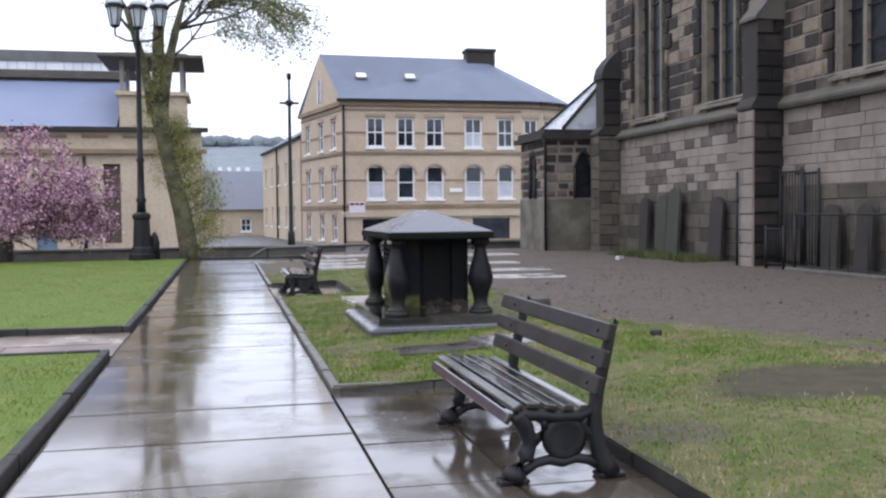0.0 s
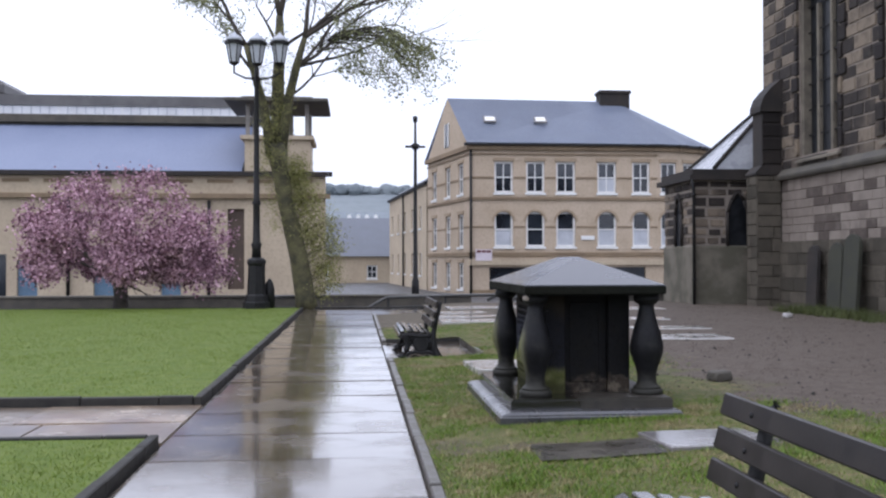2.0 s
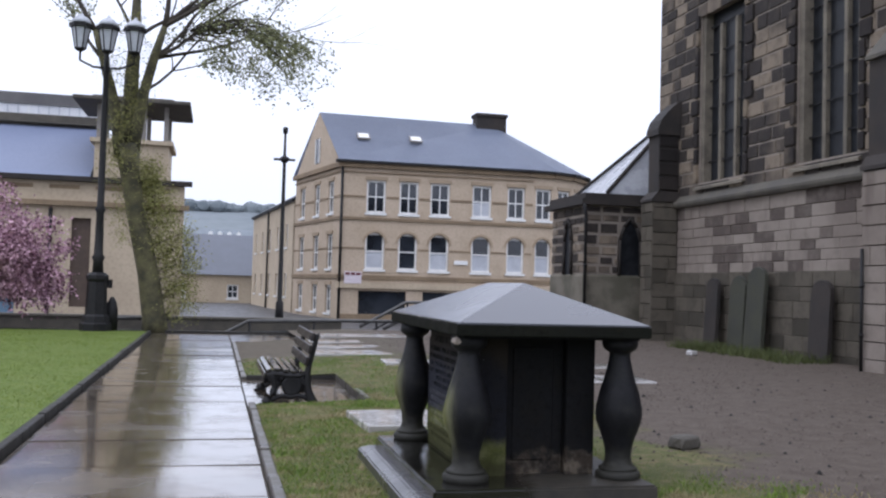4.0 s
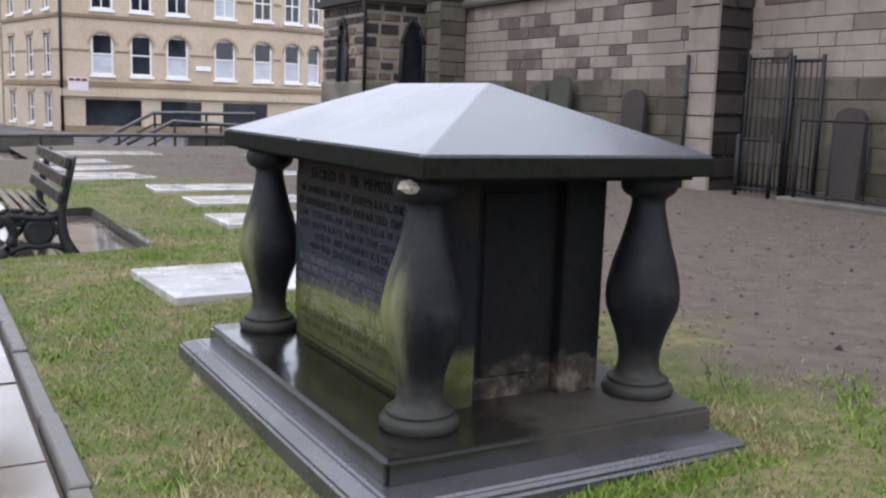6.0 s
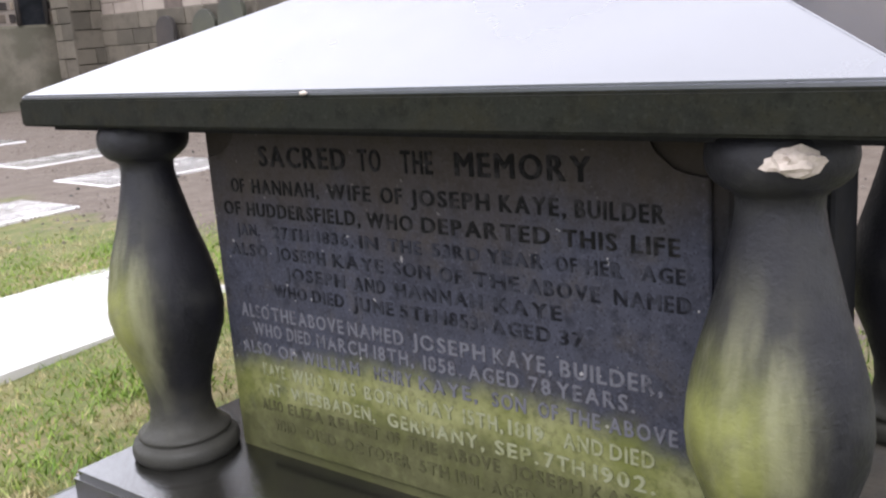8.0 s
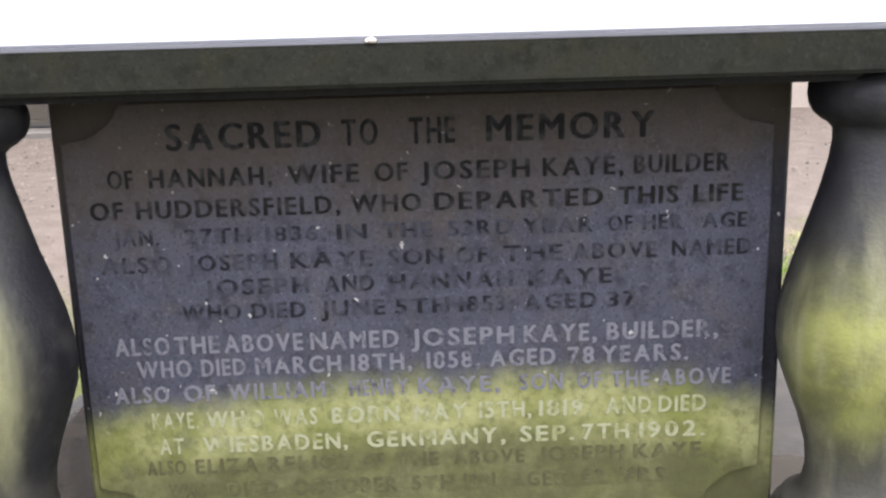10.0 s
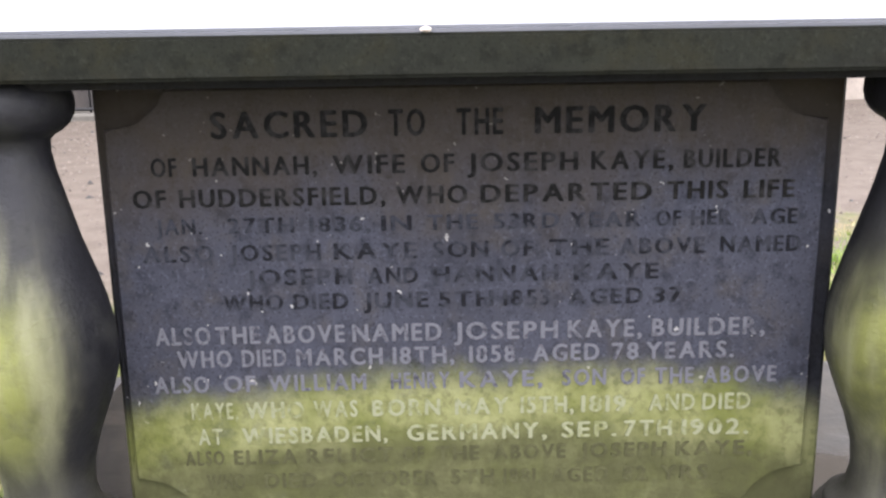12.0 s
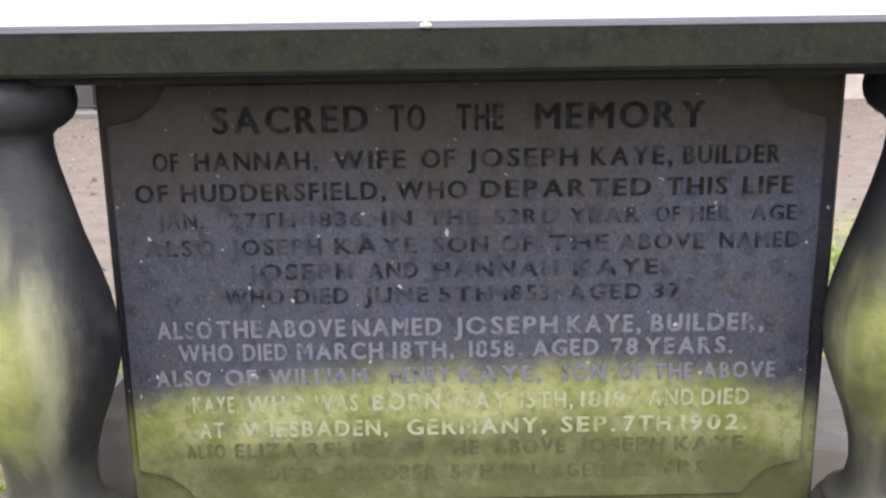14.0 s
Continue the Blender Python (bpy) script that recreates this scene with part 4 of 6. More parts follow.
def ledger(x0, x1, y0, y1, turn=0.0, label="flat wet grave slab lying in the grass", lift=0.03, tilt=0.0, material=SLAB):
    bm = bmesh.new()
    hx, hy = (x1 - x0) / 2, (y1 - y0) / 2
    SLABS.append((x0 + 0.07, x1 - 0.07, y0 + 0.07, y1 - 0.07))
    box(bm, -hx, hx, -hy, hy, -0.08, 0.0, bevel=0.01)
    m = pose((x0 + x1) / 2, (y0 + y1) / 2, gz((x0 + x1) / 2) + lift, tilt, 0, turn)
    return solid("grave_slab", material, label, "grave slab", group="grave slabs", m=m, bm=bm)


ledger(1.96, 3.75, 14.85, 16.0, 3, "pale flat grave slab shining wet beside the tomb")
ledger(2.72, 3.9, 9.75, 10.38, 6, "short dark wet grave slab sunk in grass before the tomb", 0.014, material=DARK_SLAB)
for x0, x1, y0, y1 in ((2.4, 4.3, 24.0, 25.1), (2.5, 4.2, 25.9, 26.7), (2.7, 4.4, 27.5, 28.4), (3.1, 5.3, 29.6, 30.7), (5.4, 6.9, 18.6, 19.6),
                       (5.9, 7.4, 20.9, 21.7), (6.0, 7.6, 24.0, 24.8), (3.3, 4.7, 18.0, 18.9), (3.5, 5.0, 19.9, 20.7), (3.4, 5.1, 21.6, 22.4), (7.2, 9.0, 28.5, 29.8)):
    ledger(x0, x1, y0, y1, rng.uniform(-3, 3), lift=0.022)
solid("mud_patch", MUD, "bare muddy sunken patch beside a grave slab", "earth", kind="stuff",
      bm=grid_sheet(steps(1.78, 2.72, 0.1), steps(9.62, 10.2, 0.1), lambda x, y: gz(x) + 0.016 - 0.02 * (1 - abs(x - 2.25) / 0.5) * 0.4))


def stone(x, y, s, label, material=SLAB):
    bm = bmesh.new()
    bmesh.ops.create_icosphere(bm, subdivisions=3, radius=1)
    for v in bm.verts:
        n = v.co.normalized()
        v.co = Vector((math.copysign(abs(n.x) ** 0.55, n.x) * s[0], math.copysign(abs(n.y) ** 0.55, n.y) * s[1], math.copysign(abs(n.z) ** 0.55, n.z) * s[2])) * (1 + 0.10 * noise.noise(n * 2 + Vector((x, y, 0))))
    return solid("loose_stone", material, label, "stone", m=pose(x, y, gz(x) + s[2] * 0.75, 0, 0, 20), bm=bm)


stone(4.5, 13.2, (0.14, 0.09, 0.065), "grey loose building stone lying on gravel", TRIM)
stone(4.6, 9.65, (0.06, 0.05, 0.035), "small dark stone lying in grass", DARK_KERB)
stone(10.6, 24.5, (0.12, 0.09, 0.06), "pale pebble near the church wall")


# ---- the church ----
church = thing("church", "soot-blackened gritstone church wall with buttresses and tall traceried windows", "church", pose(12.9, 20, 0))


def cpart(name, bm, material, label="", parent=None):
    ob = part(name, bm, material, parent or church, label)
    ob.matrix_basis = pose(-12.9, -20, 0) if not parent else Matrix()
    return ob


WINDOWS = ((26.45, 28.7), (22.15, 24.3), (16.2, 18.4), (12.4, 14.6))
WZ0, WZ1 = 4.45, 9.0


def cells(length_cuts, z_cuts, openings):
    for a, b in zip(length_cuts, length_cuts[1:]):
        for c, d in zip(z_cuts, z_cuts[1:]):
            u, z = (a + b) / 2, (c + d) / 2
            if not any(o[0] < u < o[1] and o[2] < z < o[3] for o in openings):
                yield a, b, c, d


bm = bmesh.new()
opens = [(a, b, WZ0, WZ1) for a, b in WINDOWS]
for a, b, c, d in cells(sorted({4.0, 31.1, *(v for w in WINDOWS for v in w)}), (-0.1, WZ0, WZ1, 10.5), opens):
    box(bm, 12.965, 13.7, a, b, c, d)
weld(bm)
cpart("wall_core", bm, MORTAR)

bm = bmesh.new()
box(bm, -0.5, 0.5, -0.5, 0.5, -0.5, 0.5)
bmesh.ops.bevel(bm, geom=bm.edges[:], offset=0.06, segments=1, affect="EDGES")
# widen the chamfer evenly after scaling: blocks are about six tenths by three tenths
BLOCK = mesh_of("stone_block", bm, STONE_LOW)
JAMB = BLOCK.copy()
JAMB.materials[0] = JAMB_BLOCK
rng = random.Random(11)


def courses(z0, z1, h):
    z = z0
    while z < z1 - 0.05:
        e = min(z + h * rng.uniform(0.85, 1.15), z1)
        e = z1 if z1 - e < 0.12 else e
        yield z, e
        z = e


for z0, z1 in courses(2.05, 3.85, 0.25):
    y = 10.5 + rng.uniform(0, 0.4)
    while y < 30.1:
        e = min(y + rng.uniform(0.32, 0.95), 30.2)
        if not (20.25 < (y + e) / 2 < 20.98):
            ob = new("stone_block", BLOCK)
            ob.parent = church
            ob.matrix_basis = pose(-12.9, -20, 0) @ Matrix.Translation((12.985 + rng.uniform(-0.008, 0.008), (y + e) / 2, (z0 + z1) / 2)) @ Matrix.Diagonal((0.11, e - y - 0.012, z1 - z0 - 0.012, 1))
        y = e


def block_field(place, u0, u1, z0, z1, h, openings=(), w=(0.4, 0.85), depth=0.06, joint=0.034):
    """Joined stone blocks on a wall; place(u, d, z) gives the point, d out of the wall."""
    bm = bmesh.new()
    for za, zb in courses(z0, z1, h):
        u = u0
        while u < u1 - 0.03:
            e = min(u + rng.uniform(*w), u1)
            e = u1 if u1 - e < 0.18 else e
            pieces = [(u, e)]
            for o in openings:
                if o[2] < (za + zb) / 2 < o[3]:
                    pieces = [q for p in pieces for q in ((p[0], min(p[1], o[0])), (max(p[0], o[1]), p[1])) if q[1] - q[0] > 0.04]
            for p, q in pieces:
                d = depth + rng.uniform(-0.012, 0.012)
                c = [(p + joint, 0), (q - joint, 0), (q - joint, 1), (p + joint, 1)]
                lo = [bm.verts.new(place(x, 0.0, (zb - joint) if t else (za + joint))) for x, t in c]
                hi = [bm.verts.new(place(x + (0.012 if i in (0, 3) else -0.012), d, (zb - joint - 0.012) if t else (za + joint + 0.012))) for i, (x, t) in enumerate(c)]
                bm.faces.new(hi)
                for i in range(4):
                    bm.faces.new((lo[i], lo[(i + 1) % 4], hi[(i + 1) % 4], hi[i]))
            u = e
    return bm


def west(x):
    return lambda u, d, z: (x - d, u, z)


ob = cpart("upper_stonework", block_field(west(12.965), 10.5, 31.05, 4.12, 10.4, 0.34, opens, (0.4, 0.85), 0.028, 0.022), STONE_HIGH, "sooty coursed stone blocks above the string course")
tagged(ob, kind="stuff")
ob = cpart("foot_stonework", block_field(west(12.862), 10.5, 30.25, 0.0, 2.05, 0.36, (), (0.5, 1.1), 0.018, 0.003), STONE_BASE, "dark damp foot of the wall")
tagged(ob, kind="stuff")
bm = bmesh.new()
prism(bm, [(12.97, 3.85), (12.80, 3.85), (12.76, 3.92), (12.76, 3.98), (12.965, 4.20)], 10.5, 31.1, lambda u, v, d: (u, d, v))
cpart("string_course", bm, TRIM, "weathered sloping string course")
bm = bmesh.new()
box(bm, 12.862, 12.97, 10.5, 30.25, -0.1, 2.06)
cpart("foot_core", bm, STONE_BASE)

for wi, (a, b) in enumerate(WINDOWS):
    wbm = bmesh.new()
    for y0, y1 in ((a, a + 0.16), (b - 0.16, b)):
        box(wbm, 13.02, 13.45, y0, y1, WZ0, WZ1)
    mid = (a + b) / 2
    third = (b - a) / 3
    win = cpart("church_window", wbm, LEDGE, "tall stone-framed leaded church window")
    for y in (a + third, b - third):
        bm = bmesh.new()
        box(bm, 13.12, 13.36, y - 0.06, y + 0.06, WZ0, WZ1 - 0.4, bevel=0.02)
        cpart("mullion", bm, LEDGE, parent=win)
    for k in range(6):
        z = WZ0 + 0.55 + 0.72 * k
        bm = bmesh.new()
        box(bm, 13.16, 13.19, a + 0.16, b - 0.16, z, z + 0.03)
        cpart("saddle_bar", bm, IRON, parent=win)
    bm = bmesh.new()
    box(bm, 13.24, 13.26, a + 0.1, b - 0.1, WZ0, WZ1)
    cpart("pane", bm, LEADED, parent=win)
    bm = bmesh.new()
    prism(bm, [(13.4, WZ0 - 0.02), (12.84, WZ0 - 0.20), (12.84, WZ0 - 0.13), (13.4, WZ0 + 0.12)], a - 0.1, b + 0.1, lambda u, v, d: (u, d, v))
    cpart("sill", bm, LEDGE, parent=win)
    for za, zb in courses(WZ0, WZ1, 0.45):
        for y, s in ((a, -1), (b, 1)):
            w = rng.choice((0.20, 0.40))
            ob = new("jamb_stone", JAMB)
            ob.parent = win
            ob.matrix_basis = Matrix.Translation((12.97, y + s * w / 2, (za + zb) / 2)) @ Matrix.Diagonal((0.17, w - 0.03, zb - za - 0.05, 1))


def buttress(y0, y1, x_low, x_high, z_step, z_top, name="buttress", front=None, side=None):
    bm = bmesh.new()
    box(bm, x_low + 0.04, 13.0, y0 + 0.05, y1, -0.05, z_step - 0.16)
    prism(bm, [(x_low - 0.04, z_step - 0.18), (x_low - 0.04, z_step - 0.11), (x_high, z_step + 0.10), (13.0, z_step + 0.10), (13.0, z_step - 0.18)], y0 - 0.02, y1 + 0.02, lambda u, v, d: (u, d, v))
    box(bm, x_high + 0.04, 13.0, y0 + 0.05, y1, z_step + 0.08, z_top)
    bt = cpart(name, bm, SOOT, "soot-black stepped buttress")
    for fname, place, u0, u1, za, zb, mat in (("side_facing", lambda u, d, z: (u, y0 + 0.05 - d, z), x_low, 12.9, 0.05, z_step - 0.2, side or SOOT_BLOCK),
                                              ("front_facing", lambda u, d, z: (x_low + 0.04 - d, u, z), y0, y1, 0.05, z_step - 0.2, front or SOOT_BLOCK),
                                              ("high_facing", lambda u, d, z: (u, y0 + 0.05 - d, z), x_high, 12.92, z_step + 0.12, z_top, SOOT_BLOCK)):
        tagged(cpart(fname, block_field(place, u0, u1, za, zb, 0.36, (), (0.35, 0.8), 0.05, 0.034 if mat is SOOT_BLOCK else 0.003), mat, parent=bt), kind="stuff")
    return bt


bt = buttress(20.3, 20.98, 12.13, 12.22, 4.05, 6.0, "buttress", STONE_LOW)
bm = bmesh.new()
prism(bm, [(12.18, 5.95), (12.18, 6.02), (12.97, 6.95), (13.0, 6.95), (13.0, 5.95)], 20.27, 21.01, lambda u, v, d: (u, d, v))
cpart("buttress_cap", bm, TRIM, parent=bt)
buttress(10.6, 11.4, 12.05, 12.35, 4.05, 10.4)
bt = buttress(29.75, 30.45, 12.15, 12.3, 4.2, 5.9, "buttress", STONE_BASE, STONE_BASE)
bm = bmesh.new()
prism(bm, [(12.26, 5.88), (12.27, 6.05), (12.36, 6.30), (12.56, 6.55), (12.9, 6.85), (13.0, 6.85), (13.0, 5.88)], 29.72, 30.48, lambda u, v, d: (u, d, v))
cpart("buttress_cap", bm, SOOT, parent=bt)
bm = bmesh.new()
box(bm, 13.7, 24, 4, 31.1, -0.1, 10.5)
cpart("wall_mass", bm, SOOT)

# low vestry with canted corner
vestry = thing("vestry", "low sooty stone vestry with a pale lead roof", "vestry", pose(11.5, 31.4, 0))


def vpart(name, bm, material, label="", parent=None):
    ob = part(name, bm, material, parent or vestry, label)
    ob.matrix_basis = pose(-11.5, -31.4, 0) if not parent else Matrix()
    return ob


FOOT = [(13.8, 31.4), (10.86, 31.4), (10.86, 34.3), (13.8, 34.3)]
bm = bmesh.new()
prism(bm, [(x if x > 13 else x + 0.055, y + (0.055 if y < 32 else 0)) for x, y in FOOT], -0.8, 4.05, lambda u, v, d: (u, v, d))
vpart("wall_core", bm, MORTAR)
south = lambda u, d, z: (u, 31.455 - d, z)
west_side = lambda u, d, z: (10.915 - d, u, z)
for place, length, u0, op in ((south, 13.2, 10.86, (11.92, 12.58)), (west_side, 34.3, 31.4, (32.5, 33.1))):
    ob = vpart("stonework", block_field(place, u0, length, 2.0, 4.0, 0.30, ((op[0], op[1], 1.9, 3.55),), (0.35, 0.7), 0.035, 0.045), STONE_HIGH, "blackened stone blocks with pale joints")
    tagged(ob, kind="stuff")
    bm = bmesh.new()
    prism(bm, [(0.0, -0.2), (0.07, -0.2), (0.055, 1.92), (0.03, 1.98), (0.0, 1.98)], u0 - 0.055, length, lambda u, v, d: place(d, u, v))
    vpart("rendered_foot", bm, VESTRY_FOOT, "plain grey-green rendered foot of the vestry wall")
    bm = bmesh.new()
    c = (op[0] + op[1]) / 2
    w = (op[1] - op[0]) / 2
    prism(bm, [(c - w, 1.98), (c + w, 1.98), (c + w, 3.0), (c + w * 0.62, 3.38), (c, 3.66), (c - w * 0.62, 3.38), (c - w, 3.0)], 0.015, 0.03, lambda u, v, d: place(u, d, v))
    win = vpart("lancet_window", bm, LEADED, "dark pointed lancet window")
    bm = bmesh.new()
    arch = [(c - w, 1.98), (c - w, 3.0), (c - w * 0.62, 3.38), (c, 3.66), (c + w * 0.62, 3.38), (c + w, 3.0), (c + w, 1.98)]
    for (ua, za), (ub, zb) in zip(arch, arch[1:]):
        tube(bm, [place(ua, 0.07, za), place(ub, 0.07, zb)], 0.05, 6)
    vpart("surround", bm, SOOT, parent=win)
bm = bmesh.new()
eave = [(x - (0.18 if x < 13 else 0), y - (0.18 if y < 32 else -0.18)) for x, y in FOOT]
prism(bm, eave, 4.0, 4.16, lambda u, v, d: (u, v, d))
vpart("eaves_course", bm, SOOT, "black eaves course")
bm = bmesh.new()
prism(bm, [(x + (0.12 if x < 13 else 0), y + (0.12 if y < 32 else -0.12)) for x, y in eave], 4.15, 4.34, lambda u, v, d: (u, v, d))
vpart("parapet", bm, SOOT, "low black parapet hiding the gutter")
bm = bmesh.new()
apex = bm.verts.new((14.4, 32.85, 7.1))
inner = [(x + (0.8 if x < 13 else 0), y + (0.12 if y < 32 else -0.12)) for x, y in eave]
ring = [bm.verts.new((x, y, 4.33)) for x, y in inner]
for i in range(len(ring)):
    bm.faces.new((ring[i], ring[(i + 1) % len(ring)], apex))
bm.faces.new(ring[::-1])
roof = vpart("roof", bm, LEAD, "pale wet lead roof with dark hips")
for x, y in inner[1:3]:
    bm = bmesh.new()
    tube(bm, [(x, y, 4.37), (14.4, 32.85, 7.15)], 0.06, 6)
    vpart("hip_roll", bm, SOOT, parent=roof)
bm = bmesh.new()
tube(bm, [(10.80, 31.24, 0.0), (10.80, 31.24, 3.7), (10.72, 31.2, 4.0)], 0.05, 8)
for z in (0.9, 2.2, 3.5):
    tube(bm, [(10.80, 31.24, z), (10.80, 31.24, z + 0.07)], 0.07, 8)
vpart("downpipe", bm, IRON, "black iron downpipe")


# ---- gravestones and railings by the church wall ----
def headstone(y, w, h, material, label, x=12.62, lean=3.0, top="round"):
    out = [(-w / 2, -0.1), (w / 2, -0.1), (w / 2, h - w * 0.45)]
    for k in range(1, 8):
        a = math.pi * k / 8
        e = 1.15 if top == "round" else 1.0
        out.append((w / 2 * math.cos(a), h - w * 0.45 + w * 0.45 * math.sin(a) ** (0.8 if top == "round" else 1.6) * e / 1.15))
    out.append((-w / 2, h - w * 0.45))
    bm = bmesh.new()
    prism(bm, out, 0.0, 0.11, lambda u, v, d: (-d, u, v))
    bmesh.ops.bevel(bm, geom=[e for e in bm.edges], offset=0.012, segments=1, affect="EDGES")
    return solid("headstone", material, label, "headstone", group="headstones by the wall", m=pose(x, y, 0.16, 0, lean, 0), bm=bm)


headstone(27.25, 0.56, 1.75, SOOT, "narrow black headstone leaning on the church wall")
headstone(26.05, 0.66, 1.85, MOSSY, "mossy square-shouldered headstone leaning on the church wall", top="flat")
headstone(25.2, 0.72, 2.0, MOSSY, "tall mossy round-topped headstone leaning on the church wall", 12.55, 4)
headstone(22.85, 0.66, 1.7, SOOT, "small black arched headstone leaning on the church wall")
headstone(18.0, 0.55, 1.45, SOOT, "black arched headstone behind low railings")
headstone(16.9, 0.5, 1.5, SOOT, "small black headstone behind low railings", top="flat")


def railing(p, q, z, h, n, label, group="iron railings"):
    p, q = Vector((*p, z)), Vector((*q, z))
    rail = thing("iron_railing", label, "railing", Matrix.Translation(p), group)
    up = Vector((0, 0, 1))
    for a in (h, 0.18):
        bm = bmesh.new()
        tube(bm, [up * a, q - p + up * a], 0.022, 6)
        part("rail", bm, IRON, rail)
    for e in (Vector(), q - p):
        bm = bmesh.new()
        tube(bm, [e - up * 0.1, e + up * (h + 0.08)], 0.035, 8)
        part("post", bm, IRON, rail)
    bm = bmesh.new()
    tube(bm, [Vector((0, 0, 0.12)), up * (h - 0.02)], 0.012, 6)
    bar = mesh_of("bar", bm, IRON)
    for k in range(1, n):
        ob = new("bar", bar)
        ob.parent = rail
        ob.location = (q - p) * (k / n)
    return rail


railing((12.80, 20.22), (12.78, 19.35), 0.12, 2.25, 7, "tall black iron railing panel beside the buttress")
railing((12.78, 19.27), (12.76, 18.68), 0.12, 2.2, 5, "tall black iron gate beside the buttress")
railing((12.05, 19.6), (12.08, 18.95), 0.12, 0.95, 6, "low black iron gate leaf standing open on the gravel")
bm = bmesh.new()
tube(bm, [(12.05, 20.86, 0.05), (12.05, 20.86, 2.42)], 0.032, 8)
for z in (0.8, 1.7):
    tube(bm, [(12.05, 20.86, z), (12.05, 20.86, z + 0.06)], 0.045, 8)
cpart("downpipe", bm, IRON, "black iron pipe on the face of the buttress")
railing((12.0, 14.2), (12.0, 18.4), 0.12, 1.28, 7, "low black iron railing in front of the church wall")

bm = bmesh.new()
box(bm, 11.85, 12.25, 13.8, 18.6, 0.0, 0.26, bevel=0.03)
solid("railing_kerb", TRIM, "grey stone kerb under the low railing", "kerb", bm=bm)

# handrails at the street end
def handrail(points, posts, label):
    rail = thing("handrail", label, "handrail", Matrix.Translation(points[0]), "handrails at the steps")
    o = Vector(points[0])
    bm = bmesh.new()
    tube(bm, [Vector(p) - o for p in points], 0.055, 8)
    part("rail", bm, RAIL, rail)
    bm = bmesh.new()
    tube(bm, [Vector(p) - o - Vector((0, 0, 0.34)) for p in points], 0.03, 8)
    part("lower_rail", bm, IRON, rail)
    for x, y, z in posts:
        bm = bmesh.new()
        tube(bm, [Vector((x, y, -0.8)) - o, Vector((x, y, z)) - o], 0.04, 8)
        part("post", bm, IRON, rail)
    return rail


handrail([(0.2, 36, -0.45), (0.84, 36, -0.13), (1.56, 36, 0.26), (4.0, 36, 0.32), (9.6, 36, 0.36)], [(1.6, 36, 0.26), (3.6, 36, 0.3), (5.6, 36, 0.33), (7.6, 36, 0.34), (9.5, 36, 0.36)],
         "dark metal handrail beside the steps to the street")
handrail([(5.2, 37, 0.1), (5.7, 37, 0.36), (6.75, 37, 0.94), (9.8, 37, 0.97)], [(6.8, 37, 0.94), (8.3, 37, 0.95), (9.7, 37, 0.96)], "upper dark metal handrail beside the steps")
handrail([(5.9, 36.5, 0.05), (7.2, 36.5, 0.72), (9.8, 36.5, 0.6)], [(7.25, 36.5, 0.7), (8.6, 36.5, 0.65), (9.7, 36.5, 0.6)], "second dark metal handrail beside the steps")
handrail([(-3.0, 34.2, 0.36), (-1.4, 34.2, 0.36)], [(-3.0, 34.2, 0.36), (-2.2, 34.2, 0.36), (-1.4, 34.2, 0.36)], "short dark rail behind the lamp standard")
bm = bmesh.new()
box(bm, -30, 5.0, 40.0, 40.4, -0.8, 0.12)
box(bm, -30, 5.0, 39.95, 40.45, 0.12, 0.22, bevel=0.02)
solid("street_wall", TRIM, "low grey stone wall along the street", "wall", kind="structure", bm=bm)
bm = bmesh.new()
box(bm, 8.0, 13, 38.0, 38.4, -0.8, 0.25)
box(bm, 8.0, 13, 37.9, 38.5, 0.25, 0.36, bevel=0.02)
solid("retaining_wall", TRIM, "low stone retaining wall beside the steps", "wall", kind="structure", bm=bm)


# ---- town buildings ----
def wall_frame(p0, p1):
    """Local axes on a wall from p0 to p1: u along, d outward, z up."""
    a, b = Vector((*p0, 0)), Vector((*p1, 0))
    u = (b - a).normalized()
    out = Vector((u.y, -u.x, 0))
    return (lambda x, d, z: a + u * x + out * d + Vector((0, 0, z))), (b - a).length


def wall_box(bm, place, u0, u1, d0, d1, z0, z1):
    v = [bm.verts.new(place(u, d, z)) for z in (z0, z1) for d in (d0, d1) for u in (u0, u1)]
    for f in ((0, 2, 3, 1), (4, 5, 7, 6), (0, 1, 5, 4), (2, 6, 7, 3), (0, 4, 6, 2), (1, 3, 7, 5)):
        bm.faces.new([v[i] for i in f])


def wall_with(house, place, length, z0, z1, opens, material, thick=0.4, name="wall", label=""):
    bm = bmesh.new()
    us = sorted({0.0, length, *(o[0] for o in opens), *(o[1] for o in opens)})
    zs = sorted({z0, z1, *(o[2] for o in opens), *(o[3] for o in opens)})
    for a, b, c, d in cells(us, zs, opens):
        wall_box(bm, place, a, b, -thick, 0.0, c, d)
    weld(bm)
    for o in opens:
        if len(o) > 4 and o[4] == "arch":
            c, w = (o[0] + o[1]) / 2, (o[1] - o[0]) / 2
            for s in (-1, 1):
                pts = [(c + s * w, o[3])] + [(c + s * w * math.sin(t), o[3] - w + w * math.cos(t)) for t in np.linspace(0, math.pi / 2, 7)]
                prism(bm, pts, -thick, 0.001, lambda u, v, d: place(u, d, v))
    return part(name, bm, material, house, label)


